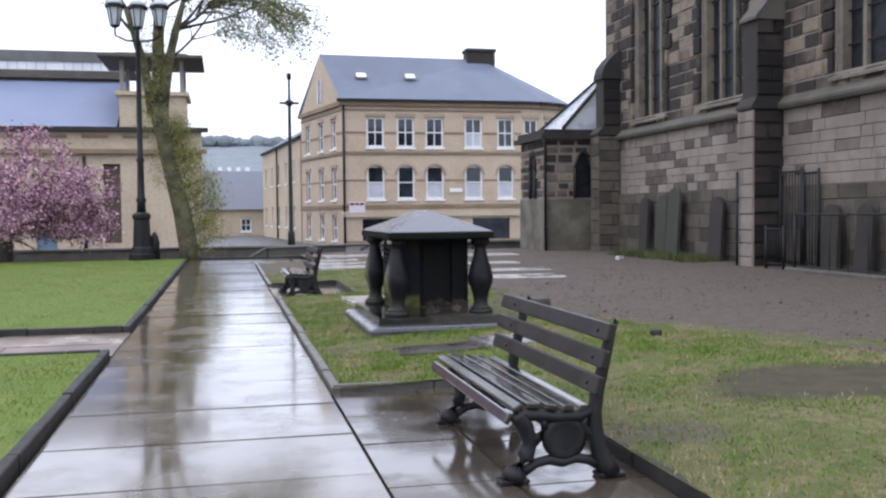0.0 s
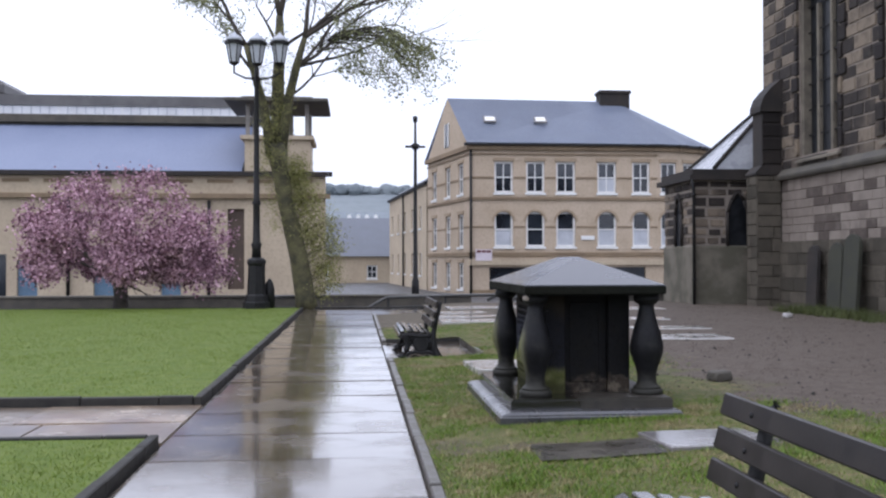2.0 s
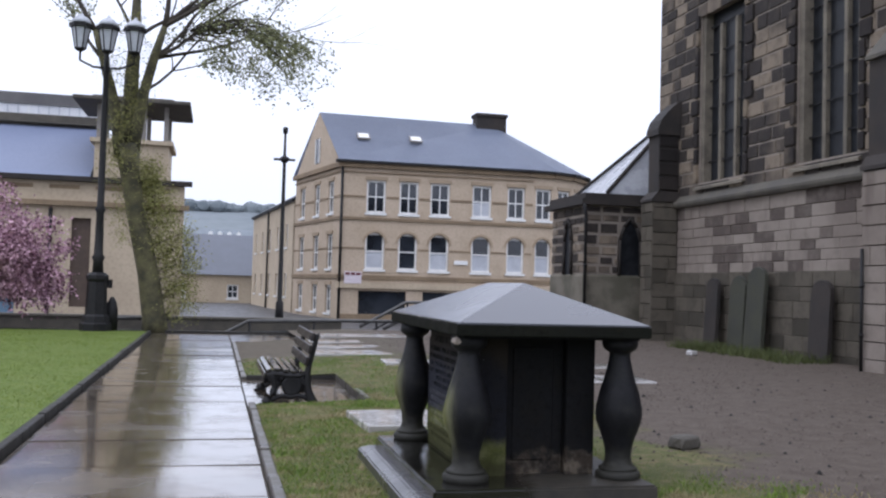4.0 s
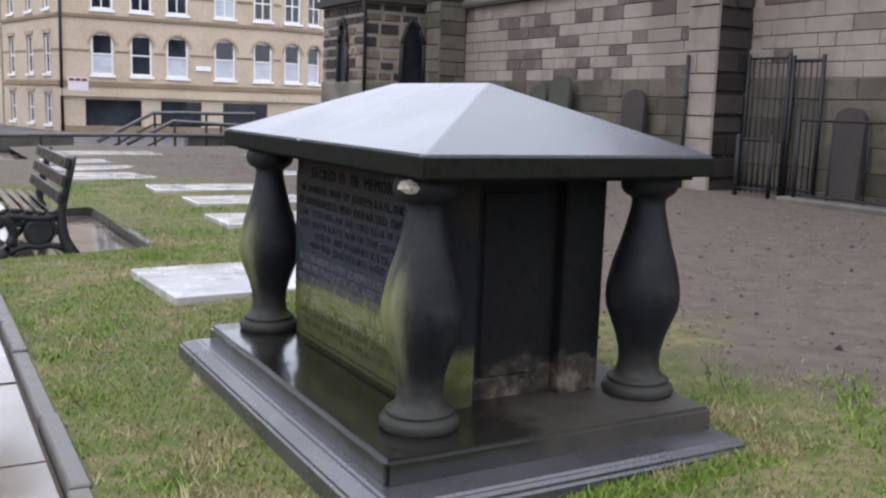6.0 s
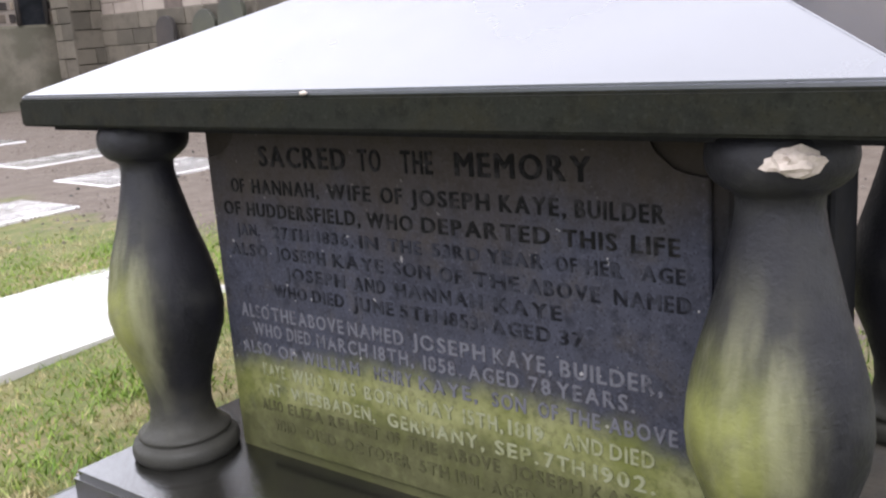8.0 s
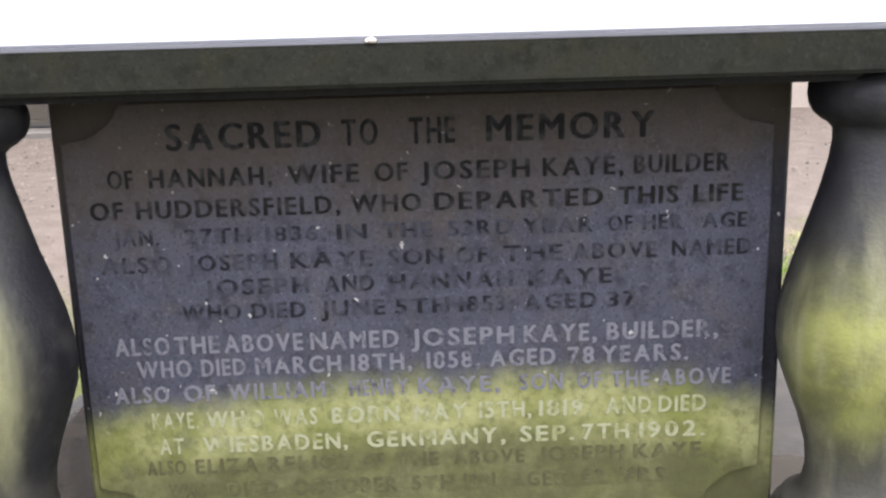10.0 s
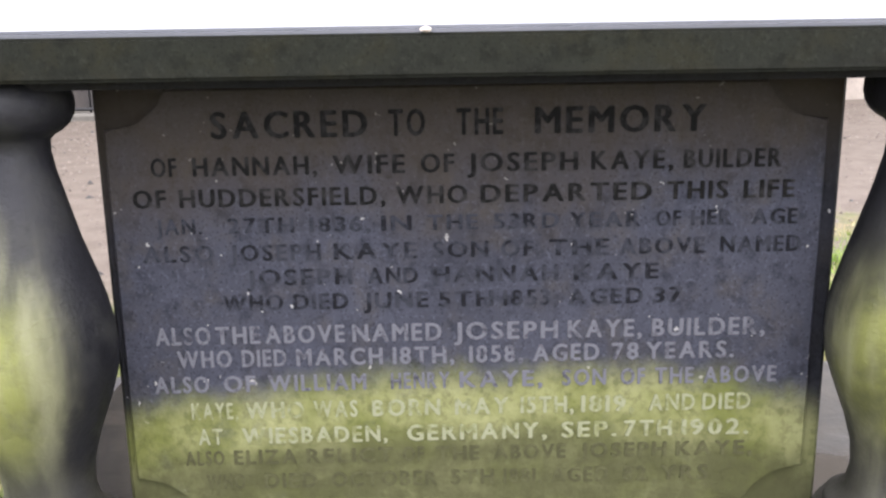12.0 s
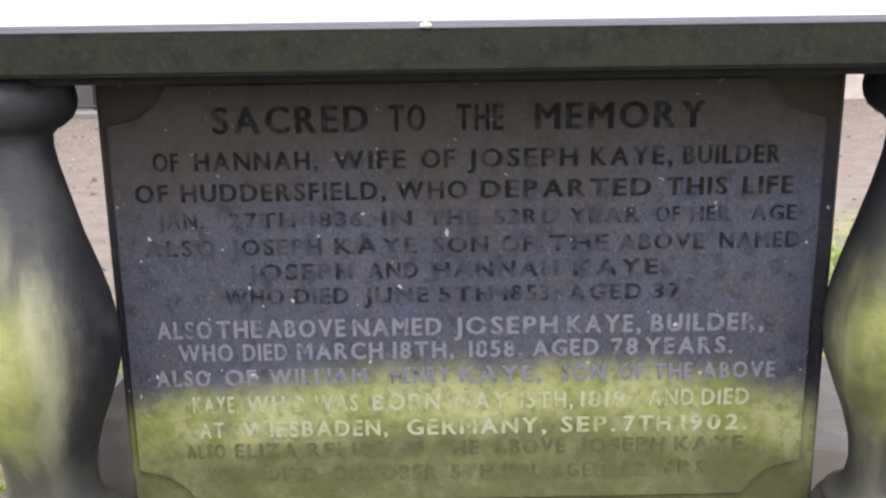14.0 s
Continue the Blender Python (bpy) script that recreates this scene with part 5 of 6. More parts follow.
def sash(house, place, o, blind=None, white=True):
    """A sash window in an opening: frame, panes and sill."""
    u0, u1, z0, z1 = o[:4]
    arch = len(o) > 4 and o[4] == "arch"
    t = 0.13
    fm = WHITE if white else BROWN
    bm = bmesh.new()
    zm, m = (z0 + z1) / 2, (u0 + u1) / 2
    us = [u0, u0 + t, u1 - t, u1] if arch else [u0, u0 + t, m - 0.035, m + 0.035, u1 - t, u1]
    zs = [z0, z0 + t, zm - 0.04, zm + 0.04, z1 - t, z1]
    holes = [(a, b, c, d) for a, b in zip(us[1:-1:2], us[2::2]) for c, d in zip(zs[1:-1:2], zs[2::2])]
    for a, b, c, d in cells(us, zs, holes):
        wall_box(bm, place, a, b, -0.20, -0.12, c, d)
    weld(bm)
    win = part("window", bm, fm, house)
    for a, b, mat in ((z0 + t, (z0 + z1) / 2, blind or PANE), ((z0 + z1) / 2, z1 - t, PANE)):
        bm = bmesh.new()
        wall_box(bm, place, u0 + t, u1 - t, -0.18, -0.165, a, b)
        part("pane", bm, mat, win)
    bm = bmesh.new()
    wall_box(bm, place, u0 - 0.08, u1 + 0.08, -0.05, 0.10, z0 - 0.14, z0)
    part("sill", bm, fm, win)
    return win


def hood(house, place, o):
    bm = bmesh.new()
    c, w = (o[0] + o[1]) / 2, (o[1] - o[0]) / 2
    if len(o) > 4:
        n = 9
        for k in range(n):
            a, b = math.pi * k / n, math.pi * (k + 1) / n
            prism(bm, [(c + (w + 0.05) * math.cos(a), o[3] - w + (w + 0.05) * math.sin(a)), (c + (w + 0.17) * math.cos(a), o[3] - w + (w + 0.17) * math.sin(a)),
                       (c + (w + 0.17) * math.cos(b), o[3] - w + (w + 0.17) * math.sin(b)), (c + (w + 0.05) * math.cos(b), o[3] - w + (w + 0.05) * math.sin(b))], 0.0, 0.06, lambda u, v, d: place(u, d, v))
    else:
        wall_box(bm, place, o[0] - 0.1, o[1] + 0.1, 0.0, 0.06, o[3] + 0.02, o[3] + 0.24)
    weld(bm)
    return part("window_hood", bm, HOOD, house)


def band(house, place, length, z0, z1, out, material, name="string_band", opens=()):
    """A moulding along a wall, left out where it would cross an opening."""
    cuts = sorted((o[0] - 0.06, o[1] + 0.06) for o in opens if o[2] < z1 and o[3] > z0)
    a = -out
    for lo, hi in cuts + [(length + out, 0)]:
        bm = bmesh.new()
        wall_box(bm, place, a, lo, 0.0, out, z0, z1)
        part(name, bm, material, house)
        a = hi


house = thing("corner_building", "three-storey sandstone corner building with slate roof and white sash windows", "building", pose(8.1, 66, 0))


def settle(root):
    for ob in root.children:
        ob.matrix_basis = root.matrix_basis.inverted() @ ob.matrix_basis


C0, C1 = (8.1, 66.0), (20.9, 66.0)
front, FL = wall_frame(C0, C1)
TOP = 9.25
cols = ((1.65, 2.9), (3.8, 5.05), (5.85, 7.15), (8.68, 9.98), (11.1, 12.3))
ups = [(a, b, 6.1, 8.2) for a, b in cols]
lows = [(a, b, 2.48, 4.82, "arch") for a, b in cols]
shops = [(1.3, 4.4, -0.4, 1.1), (5.5, 7.9, -0.4, 1.1), (9.2, 12.0, -0.4, 1.1)]
wall_with(house, front, FL, -0.9, TOP, ups + lows + shops, SANDSTONE, name="front_wall")
for i, o in enumerate(ups):
    sash(house, front, o, BLIND if i == 3 else None), hood(house, front, o)
for i, o in enumerate(lows):
    sash(house, front, o, None if i == 1 else BLIND), hood(house, front, o)
for o in shops:
    bm = bmesh.new()
    wall_box(bm, front, o[0], o[1], -0.25, -0.2, o[2], o[3])
    part("shop_window", bm, PANE, house)
SIDE = (6.05, 76.0)
side, SL = wall_frame(SIDE, C0)
sops = []
for u in (1.2, 4.6, 7.6):
    sops += [(u, u + 1.15, 6.1, 8.2), (u, u + 1.15, 2.48, 4.72), (u, u + 1.15, -0.4, 1.4)]
wall_with(house, side, SL, -0.9, TOP, sops, SANDSTONE, name="side_wall")
for o in sops:
    sash(house, side, o), hood(house, side, o)
bm = bmesh.new()
prism(bm, [(0, TOP), (SL, TOP), (SL / 2, 13.2)], -0.4, 0.0, lambda u, v, d: side(u, d, v))
part("gable", bm, SANDSTONE, house)
o = (SL / 2 - 0.5, SL / 2 + 0.5, 9.7, 11.4)
bm = bmesh.new()
wall_box(bm, side, o[0], o[1], 0.0, 0.03, o[2], o[3])
win = part("window", bm, PANE, house)
bm = bmesh.new()
for a, b in ((o[0], o[0] + 0.12), (o[1] - 0.12, o[1])):
    wall_box(bm, side, a, b, 0.0, 0.08, o[2], o[3])
part("frame", bm, WHITE, win)
# rounded corner in flat facets
CR = 5.6
arc = [(20.9 + CR * math.sin(t), 66 + CR - CR * math.cos(t)) for t in np.linspace(0, math.pi / 2, 6)]
for k, (p, q) in enumerate(zip(arc, arc[1:])):
    place, L = wall_frame(p, q)
    m = L / 2
    ops = [(m - 0.58, m + 0.58, 6.1, 8.2), (m - 0.58, m + 0.58, 2.48, 4.82, "arch")]
    wall_with(house, place, L, -0.9, TOP, ops, SANDSTONE, name="corner_wall")
    for o in ops:
        sash(house, place, o, BLIND if len(o) > 4 else None), hood(house, place, o)
    for z0, z1, out, mat in ((8.97, 9.27, 0.22, SAND_DARK), (5.62, 5.80, 0.1, SAND_DARK), (1.85, 2.1, 0.1, SAND_DARK), (1.25, 1.65, 0.16, SAND_PALE)):
        band(house, place, L, z0, z1, out, mat)
    band(house, place, L, TOP, TOP + 0.16, 0.4, IRON, "gutter")
back, BL = wall_frame((26.5, 71.6), (26.5, 77.0))
wall_with(house, back, BL, -0.9, TOP, [], SANDSTONE, name="rear_wall")
for place, L, ops in ((front, FL, ups + lows), (side, SL, sops)):
    for z0, z1, out, mat in ((8.97, 9.27, 0.22, SAND_DARK), (8.65, 8.73, 0.08, SAND_DARK), (7.05, 7.18, 0.04, SAND_DARK), (5.62, 5.80, 0.1, SAND_DARK), (3.75, 3.86, 0.03, SAND_DARK), (1.85, 2.1, 0.1, SAND_DARK)):
        band(house, place, L, z0, z1, out, mat, opens=ops)
band(house, front, FL, 1.25, 1.65, 0.18, SAND_PALE, "shop_fascia")
band(house, front, FL, TOP, TOP + 0.16, 0.4, IRON, "gutter")
band(house, front, FL, -0.9, -0.4, 0.05, SAND_DARK, "shop_plinth")
bm = bmesh.new()
ZR = 13.25
R0, R1 = (7.08, 71.0, ZR), (19.6, 71.6, ZR)
ev = [(7.85, 65.6, TOP + 0.15), (20.9, 65.6, TOP + 0.15)]
ev += [(20.9 + (CR + 0.4) * math.sin(t), 66 + CR - (CR + 0.4) * math.cos(t), TOP + 0.15) for t in np.linspace(0, math.pi / 2, 6)[1:]]
ev += [(26.9, 77.0, TOP + 0.15), (5.9, 77.0, TOP + 0.15)]
vs = [bm.verts.new(p) for p in ev]
a, b = bm.verts.new(R0), bm.verts.new(R1)
bm.faces.new((vs[0], vs[1], b, a))
for i in range(1, len(vs) - 2):
    bm.faces.new((vs[i], vs[i + 1], b))
bm.faces.new((vs[-2], vs[-1], a, b))
bmesh.ops.solidify(bm, geom=bm.faces[:], thickness=0.12)
roof = part("roof", bm, SLATE_PALE, house, "wet blue-grey slate roof")
for x in (9.75, 13.3):
    bm = bmesh.new()
    k = Matrix.Translation((x, 68.2, TOP + 0.15 + 2.6 / 5.4 * 3.95 + 0.03)) @ Euler((math.atan2(3.95, 5.4), 0, 0)).to_matrix().to_4x4()
    box(bm, -0.42, 0.42, -0.36, 0.36, -0.02, 0.08, k)
    light = part("skylight", bm, GREY, roof, "grey-framed roof light")
    bm = bmesh.new()
    box(bm, -0.34, 0.34, -0.28, 0.28, 0.08, 0.085, k)
    part("pane", bm, WHITE, light, "pale roof-light glass")
bm = bmesh.new()
box(bm, 18.3, 20.5, 71.0, 72.2, 11.2, 13.75)
box(bm, 18.2, 20.6, 70.9, 72.3, 13.75, 14.0, bevel=0.04)
part("chimney", bm, SOOT, house, "broad blackened stone chimney stack")
bm = bmesh.new()
tube(bm, [front(0.05, 0.1, -0.7), front(0.05, 0.1, TOP)], 0.09, 8)
part("downpipe", bm, IRON, house, "black downpipe at the corner")
settle(house)

bm = bmesh.new()
wall_box(bm, front, 0.35, 1.45, 0.12, 0.2, 1.55, 2.30)
sign = solid("hanging_board", PINK_SIGN, "pale board with a dark maroon heading on the corner building", "sign", bm=bm)
for k in range(3):
    bm = bmesh.new()
    wall_box(bm, front, 0.42 + k * 0.34, 0.70 + k * 0.34, 0.2, 0.215, 2.08, 2.24)
    part("lettering_bar", bm, MAROON, sign)
bm = bmesh.new()
wall_box(bm, front, 7.55, 8.45, 0.0, 0.07, 2.95, 3.22)
solid("name_board", WHITE, "small white board between first-floor windows", "sign", bm=bm)

# terrace down the side street
row = thing("street_terrace", "plain buff stone terrace running down the side street", "building", pose(6.0, 78, 0))
place, L = wall_frame((4.0, 101.0), (6.05, 77.4))
ops = [(u, u + 1.1, z, z + 1.8) for u in (2, 6.5, 11, 15.5, 20) for z in (0.4, 4.2)]
wall_with(row, place, L, -1.2, 7.7, ops, SAND_PALE)
for o in ops:
    sash(row, place, o)
bm = bmesh.new()
prism(bm, [(-0.35, 7.7), (4.0, 10.2), (9.0, 7.7)], 0, L, lambda u, v, d: place(d, -u, v))
part("roof", bm, SLATE_DARK, row)
band(row, place, L, 7.55, 7.75, 0.2, IRON, "gutter")
bm = bmesh.new()
tube(bm, [place(11, 0.12, -0.9), place(11, 0.12, 7.6)], 0.09, 6)
part("downpipe", bm, IRON, row)
settle(row)

# low house at the foot of the street
low = thing("low_house", "low buff house with a grey slate roof across the street end", "building", pose(1, 104, 0))
place, L = wall_frame((-5.5, 104.0), (4.6, 104.0))
ops = [(2.1, 3.2, -0.3, 1.1), (7.2, 8.3, -0.3, 1.1)]
wall_with(low, place, L, -1.2, 2.1, ops, SAND_PALE)
for o in ops:
    sash(low, place, o)
bm = bmesh.new()
prism(bm, [(-0.4, 2.05), (6.5, 6.4), (13, 2.05)], -0.3, L + 0.3, lambda u, v, d: place(d, -u, v))
part("roof", bm, SLATE_DARK, low)
settle(low)
far_rng = random.Random(8)
# hill, woods, houses and far roofs get their haze from colour alone
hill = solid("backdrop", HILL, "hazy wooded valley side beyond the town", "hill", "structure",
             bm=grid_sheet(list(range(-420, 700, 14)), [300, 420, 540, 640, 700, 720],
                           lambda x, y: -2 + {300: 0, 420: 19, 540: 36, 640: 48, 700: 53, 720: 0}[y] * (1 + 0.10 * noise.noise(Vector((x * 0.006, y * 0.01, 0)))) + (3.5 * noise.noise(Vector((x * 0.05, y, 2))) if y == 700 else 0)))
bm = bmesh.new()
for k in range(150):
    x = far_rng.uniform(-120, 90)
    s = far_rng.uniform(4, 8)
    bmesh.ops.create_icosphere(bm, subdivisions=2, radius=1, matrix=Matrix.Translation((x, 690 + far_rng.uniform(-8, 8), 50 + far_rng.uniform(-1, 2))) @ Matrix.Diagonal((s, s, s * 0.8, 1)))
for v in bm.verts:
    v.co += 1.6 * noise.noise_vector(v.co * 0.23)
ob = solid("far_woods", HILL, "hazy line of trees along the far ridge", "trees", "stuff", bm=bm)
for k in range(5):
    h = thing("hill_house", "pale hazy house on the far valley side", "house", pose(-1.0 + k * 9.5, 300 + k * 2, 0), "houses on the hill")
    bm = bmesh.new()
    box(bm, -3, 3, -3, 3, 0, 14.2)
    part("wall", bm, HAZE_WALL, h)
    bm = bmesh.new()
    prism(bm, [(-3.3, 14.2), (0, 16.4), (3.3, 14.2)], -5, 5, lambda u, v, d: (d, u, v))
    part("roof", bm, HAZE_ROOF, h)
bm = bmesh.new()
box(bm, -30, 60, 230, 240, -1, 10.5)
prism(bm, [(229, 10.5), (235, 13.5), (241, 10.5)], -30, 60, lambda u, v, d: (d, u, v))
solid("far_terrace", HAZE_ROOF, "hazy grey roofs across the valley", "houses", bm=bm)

for k in range(4):
    bm = bmesh.new()
    prism(bm, [(-0.5, 0), (0.5, 0), (0.5, 0.7), (0, 1.15), (-0.5, 0.7)], 0, 3, lambda u, v, d: (u, d, v))
    solid("dormer", WHITE, "small white dormer on the dark roofs across the valley", "dormer", group="far dormers", m=pose(-0.9 + k * 2.12, 231.6, 11.75), bm=bm)

# ---- market hall on the other side ----
hall = thing("market_hall", "long buff stone hall with blue-grey roof and open turret", "building", pose(-10, 52, 0))
HX0, HX1 = -34.0, -1.05
place, L = wall_frame((HX0, 52.0), (HX1, 52.0))
u = lambda x: x - HX0
ops = [(u(-6.0), u(-5.15), 0.1, 4.2), (u(-18.6), u(-16.8), -0.2, 1.9), (u(-16.3), u(-15.3), -0.75, 1.6), (u(-12.6), u(-11.5), -0.5, 1.6), (u(-9.3), u(-8.3), -0.5, 1.6), (u(-4.5), u(-4.1), 1.0, 1.4)]
wall_with(hall, place, L, -0.95, 4.75, ops, SAND_PALE, name="front_wall")
for i, o in enumerate(ops):
    bm = bmesh.new()
    wall_box(bm, place, o[0], o[1], -0.3, -0.22, o[2], o[3])
    part("door" if i != 1 else "window", bm, (BROWN, PANE, BLUE, BLUE, BLUE, IRON)[i], hall)
bm = bmesh.new()
wall_box(bm, place, 0, L, -0.5, 0.05, 4.95, 5.85)
part("parapet", bm, SAND_PALE, hall)
band(hall, place, L, 4.72, 4.95, 0.25, SAND_DARK)
band(hall, place, L, 5.85, 6.08, 0.35, SOOT, "parapet_cap")
for k in range(16):
    bm = bmesh.new()
    wall_box(bm, place, 1.0 + k * 2.0, 2.3 + k * 2.0, 0.05, 0.075, 5.5, 5.68)
    part("frieze_slot", bm, SAND_DARK, hall)
for x in (-6.9, -13.8, -20.5):
    bm = bmesh.new()
    tube(bm, [place(u(x), 0.1, -0.8), place(u(x), 0.1, 4.6)], 0.09, 6)
    part("downpipe", bm, IRON, hall)
bm = bmesh.new()
prism(bm, [(51.9, 6.05), (58.2, 9.25), (58.2, 6.0)], HX0, -5.3, lambda a, b, d: (d, a, b))
part("roof", bm, HALL_ROOF, hall, "smooth wet blue-grey roof")
bm = bmesh.new()
box(bm, HX0, -5.4, 58.2, 58.8, 9.0, 9.84)
box(bm, HX0, -5.4, 57.9, 58.2, 9.36, 9.44)
part("clerestory_base", bm, TRIM, hall)
bm = bmesh.new()
box(bm, HX0, -5.4, 58.4, 58.5, 9.84, 10.35)
glazing = part("clerestory_glazing", bm, PALE_GLASS, hall, "pale ribbed clerestory glass")
for k in range(58):
    bm = bmesh.new()
    x = HX0 + 0.25 + k * 0.5
    box(bm, x, x + 0.05, 58.35, 58.4, 9.84, 10.35)
    part("glazing_bar", bm, WHITE if k % 7 == 0 else BLIND, glazing)
bm = bmesh.new()
box(bm, HX0, -5.2, 58.3, 66, 10.35, 10.95)
part("clerestory_roof", bm, GREY_LEAD, hall)
bm = bmesh.new()
box(bm, HX0, -19.5, 59, 64, 10.9, 11.95, bevel=0.3)
part("roof_block", bm, GREY_LEAD, hall)
bm = bmesh.new()
box(bm, -5.15, -1.85, 52.1, 55.6, 4.5, 7.75)
box(bm, -5.35, -1.65, 51.9, 55.8, 7.75, 7.95)
turret = part("turret", bm, SAND_PALE, hall, "square stone turret with an open top stage")
for x in (-5.0, -4.0, -3.0, -2.0):
    for y in (52.25, 55.4):
        bm = bmesh.new()
        box(bm, x - 0.1, x + 0.1, y - 0.1, y + 0.1, 7.95, 9.6)
        part("turret_post", bm, GREY, turret)
bm = bmesh.new()
box(bm, -6.1, -0.9, 51.3, 56.5, 9.6, 9.78, bevel=0.03)
box(bm, -5.3, -1.7, 52, 55.8, 9.78, 9.95)
part("turret_roof", bm, TRIM, turret, "dark flat overhanging turret roof")
settle(hall)

# ---- lamps ----
lamp = thing("street_lamp", "black iron lamp standard with three lanterns", "street lamp", pose(-2.58, 32.75, 0.03))
bm = bmesh.new()
lathe(bm, [(0, 0.42), (0.22, 0.42), (0.26, 0.36), (0.42, 0.34), (0.48, 0.29), (1.35, 0.25), (1.42, 0.29), (1.52, 0.29), (1.60, 0.2)], 8, smooth=False)
part("base", bm, IRON, lamp)
bm = bmesh.new()
lathe(bm, [(1.58, 0.15), (1.9, 0.13), (2.0, 0.17), (2.1, 0.12), (3.2, 0.10), (3.3, 0.14), (3.4, 0.095), (7.0, 0.07), (7.1, 0.11), (7.2, 0.07), (7.7, 0.06)], 12)
part("shaft", bm, IRON, lamp)
for dx, dy, dz in ((-0.70, 0.1, 0.12), (0.05, -0.35, 0.0), (0.70, 0.1, 0.12)):
    bm = bmesh.new()
    tube(bm, [(0, 0, 7.15), (dx * 0.5, dy * 0.5, 7.05 + dz), (dx, dy, 7.22 + dz), (dx, dy, 7.52 + dz)], 0.035, 6)
    arm = part("arm", bm, IRON, lamp)
    m = Matrix.Translation((dx, dy, 7.52 + dz))
    bm = bmesh.new()
    lathe(bm, [(0.0, 0.13), (0.62, 0.24)], 6, m, False)
    part("lantern_glass", bm, BLIND, arm, "pale lantern glass")
    bm = bmesh.new()
    lathe(bm, [(-0.06, 0.07), (0.0, 0.16), (0.03, 0.16)], 6, m, False)
    lathe(bm, [(0.58, 0.30), (0.68, 0.31), (0.70, 0.28)], 6, m, False)
    for k in range(6):
        a = math.pi * k / 3
        tube(bm, [m @ Vector((0.135 * math.cos(a), 0.135 * math.sin(a), 0)), m @ Vector((0.25 * math.cos(a), 0.25 * math.sin(a), 0.62))], 0.018, 5)
    part("lantern_frame", bm, IRON, arm)
    # the dome's bright wet reflection is put into its pale colour
    bm = bmesh.new()
    lathe(bm, [(0.695, 0.27), (0.78, 0.24), (0.86, 0.16), (0.90, 0.07), (0.98, 0.03)], 12, m)
    part("lantern_dome", bm, BLIND, arm, "domed lantern top with its wet sheen painted pale")
bm = bmesh.new()
lathe(bm, [(0, 0.16), (0.6, 0.16), (0.8, 0.12), (0.95, 0.04)], 10)
solid("bollard", IRON, "short black iron bollard beside the lamp", "bollard", bm=bm, m=pose(-2.2, 32.95, 0.03))

pole = thing("street_pole", "tall dark iron pole with a small crosspiece", "pole", pose(3.75, 55, -0.75))
bm = bmesh.new()
lathe(bm, [(0, 0.22), (1.2, 0.2), (1.3, 0.13), (8.2, 0.085), (9.9, 0.06)], 10)
part("shaft", bm, IRON, pole)
bm = bmesh.new()
tube(bm, [(-0.55, 0, 8.55), (0.55, 0, 8.55)], 0.07, 6)
lathe(bm, [(8.35, 0.08), (8.5, 0.24), (8.65, 0.24), (8.75, 0.08)], 8)
part("crosspiece", bm, IRON, pole)
bm = bmesh.new()
lathe(bm, [(9.9, 0.12), (10.2, 0.14), (10.25, 0.03)], 8)
part("cap", bm, IRON, pole)


# ---- trees ----
def limb(bm, rng, p, d, length, r, depth, tips, spread=0.55, bend=0.25, up=0.05):
    """A tapering limb that splits; the ends go into tips."""
    pts, rad = [p.copy()], [r]
    n = 5
    for k in range(n):
        d = (d + Vector((rng.uniform(-1, 1), rng.uniform(-1, 1), rng.uniform(-0.7, 1) * 0.8 + up)) * bend).normalized()
        p = p + d * length / n
        pts.append(p.copy()), rad.append(r * (1 - 0.55 * (k + 1) / n))
        if depth <= 1:
            tips.append(tuple(p))
    tube(bm, pts, rad, 6 if depth > 1 else 4)
    if depth > 0:
        for k in range(rng.choice((2, 3, 3)) if depth > 1 else 3):
            side = Vector((rng.uniform(-1, 1), rng.uniform(-1, 1), rng.uniform(-0.5, 0.7)))
            i = rng.choice((2, 3, 4, 5))
            limb(bm, rng, pts[i], (d + side * spread * 2).normalized(), length * rng.uniform(0.55, 0.8), rad[i] * 0.62, depth - 1, tips, spread, bend, up)


tree = thing("street_tree", "leaning tree with shoot-covered trunk and thin young leaves", "tree", pose(-1.10, 33.7, -0.05))
rng = random.Random(21)
bm = bmesh.new()
spine = [Vector((0, 0, 0)), Vector((-0.03, 0, 0.4)), Vector((-0.24, 0, 1.7)), Vector((-0.58, 0, 3.2)), Vector((-0.86, 0, 4.6)), Vector((-0.95, 0.05, 5.3))]
tube(bm, spine, [0.40, 0.31, 0.27, 0.25, 0.26, 0.36], 14)
# stout limbs that rise close together from the fork
stems = []
for dx, dy, r, rise in ((-0.60, -0.1, 0.17, 3.5), (0.05, 0.15, 0.24, 4.6), (0.56, -0.05, 0.18, 3.8)):
    p = spine[-1] + Vector((dx * 0.25, dy, -0.35))
    way = [p + Vector((dx * k * (0.16 + 0.045 * k), dy * k * 0.3, rise * k / 4)) for k in range(5)]
    tube(bm, way, [r, r * 0.95, r * 0.85, r * 0.72, r * 0.5], 10)
    stems.append(way)
for v in bm.verts:
    v.co += 0.05 * noise.noise_vector(v.co * 2.2)
part("trunk", bm, BARK, tree, "mossy green-brown trunk forking into upright limbs")
tips = []
bm = bmesh.new()
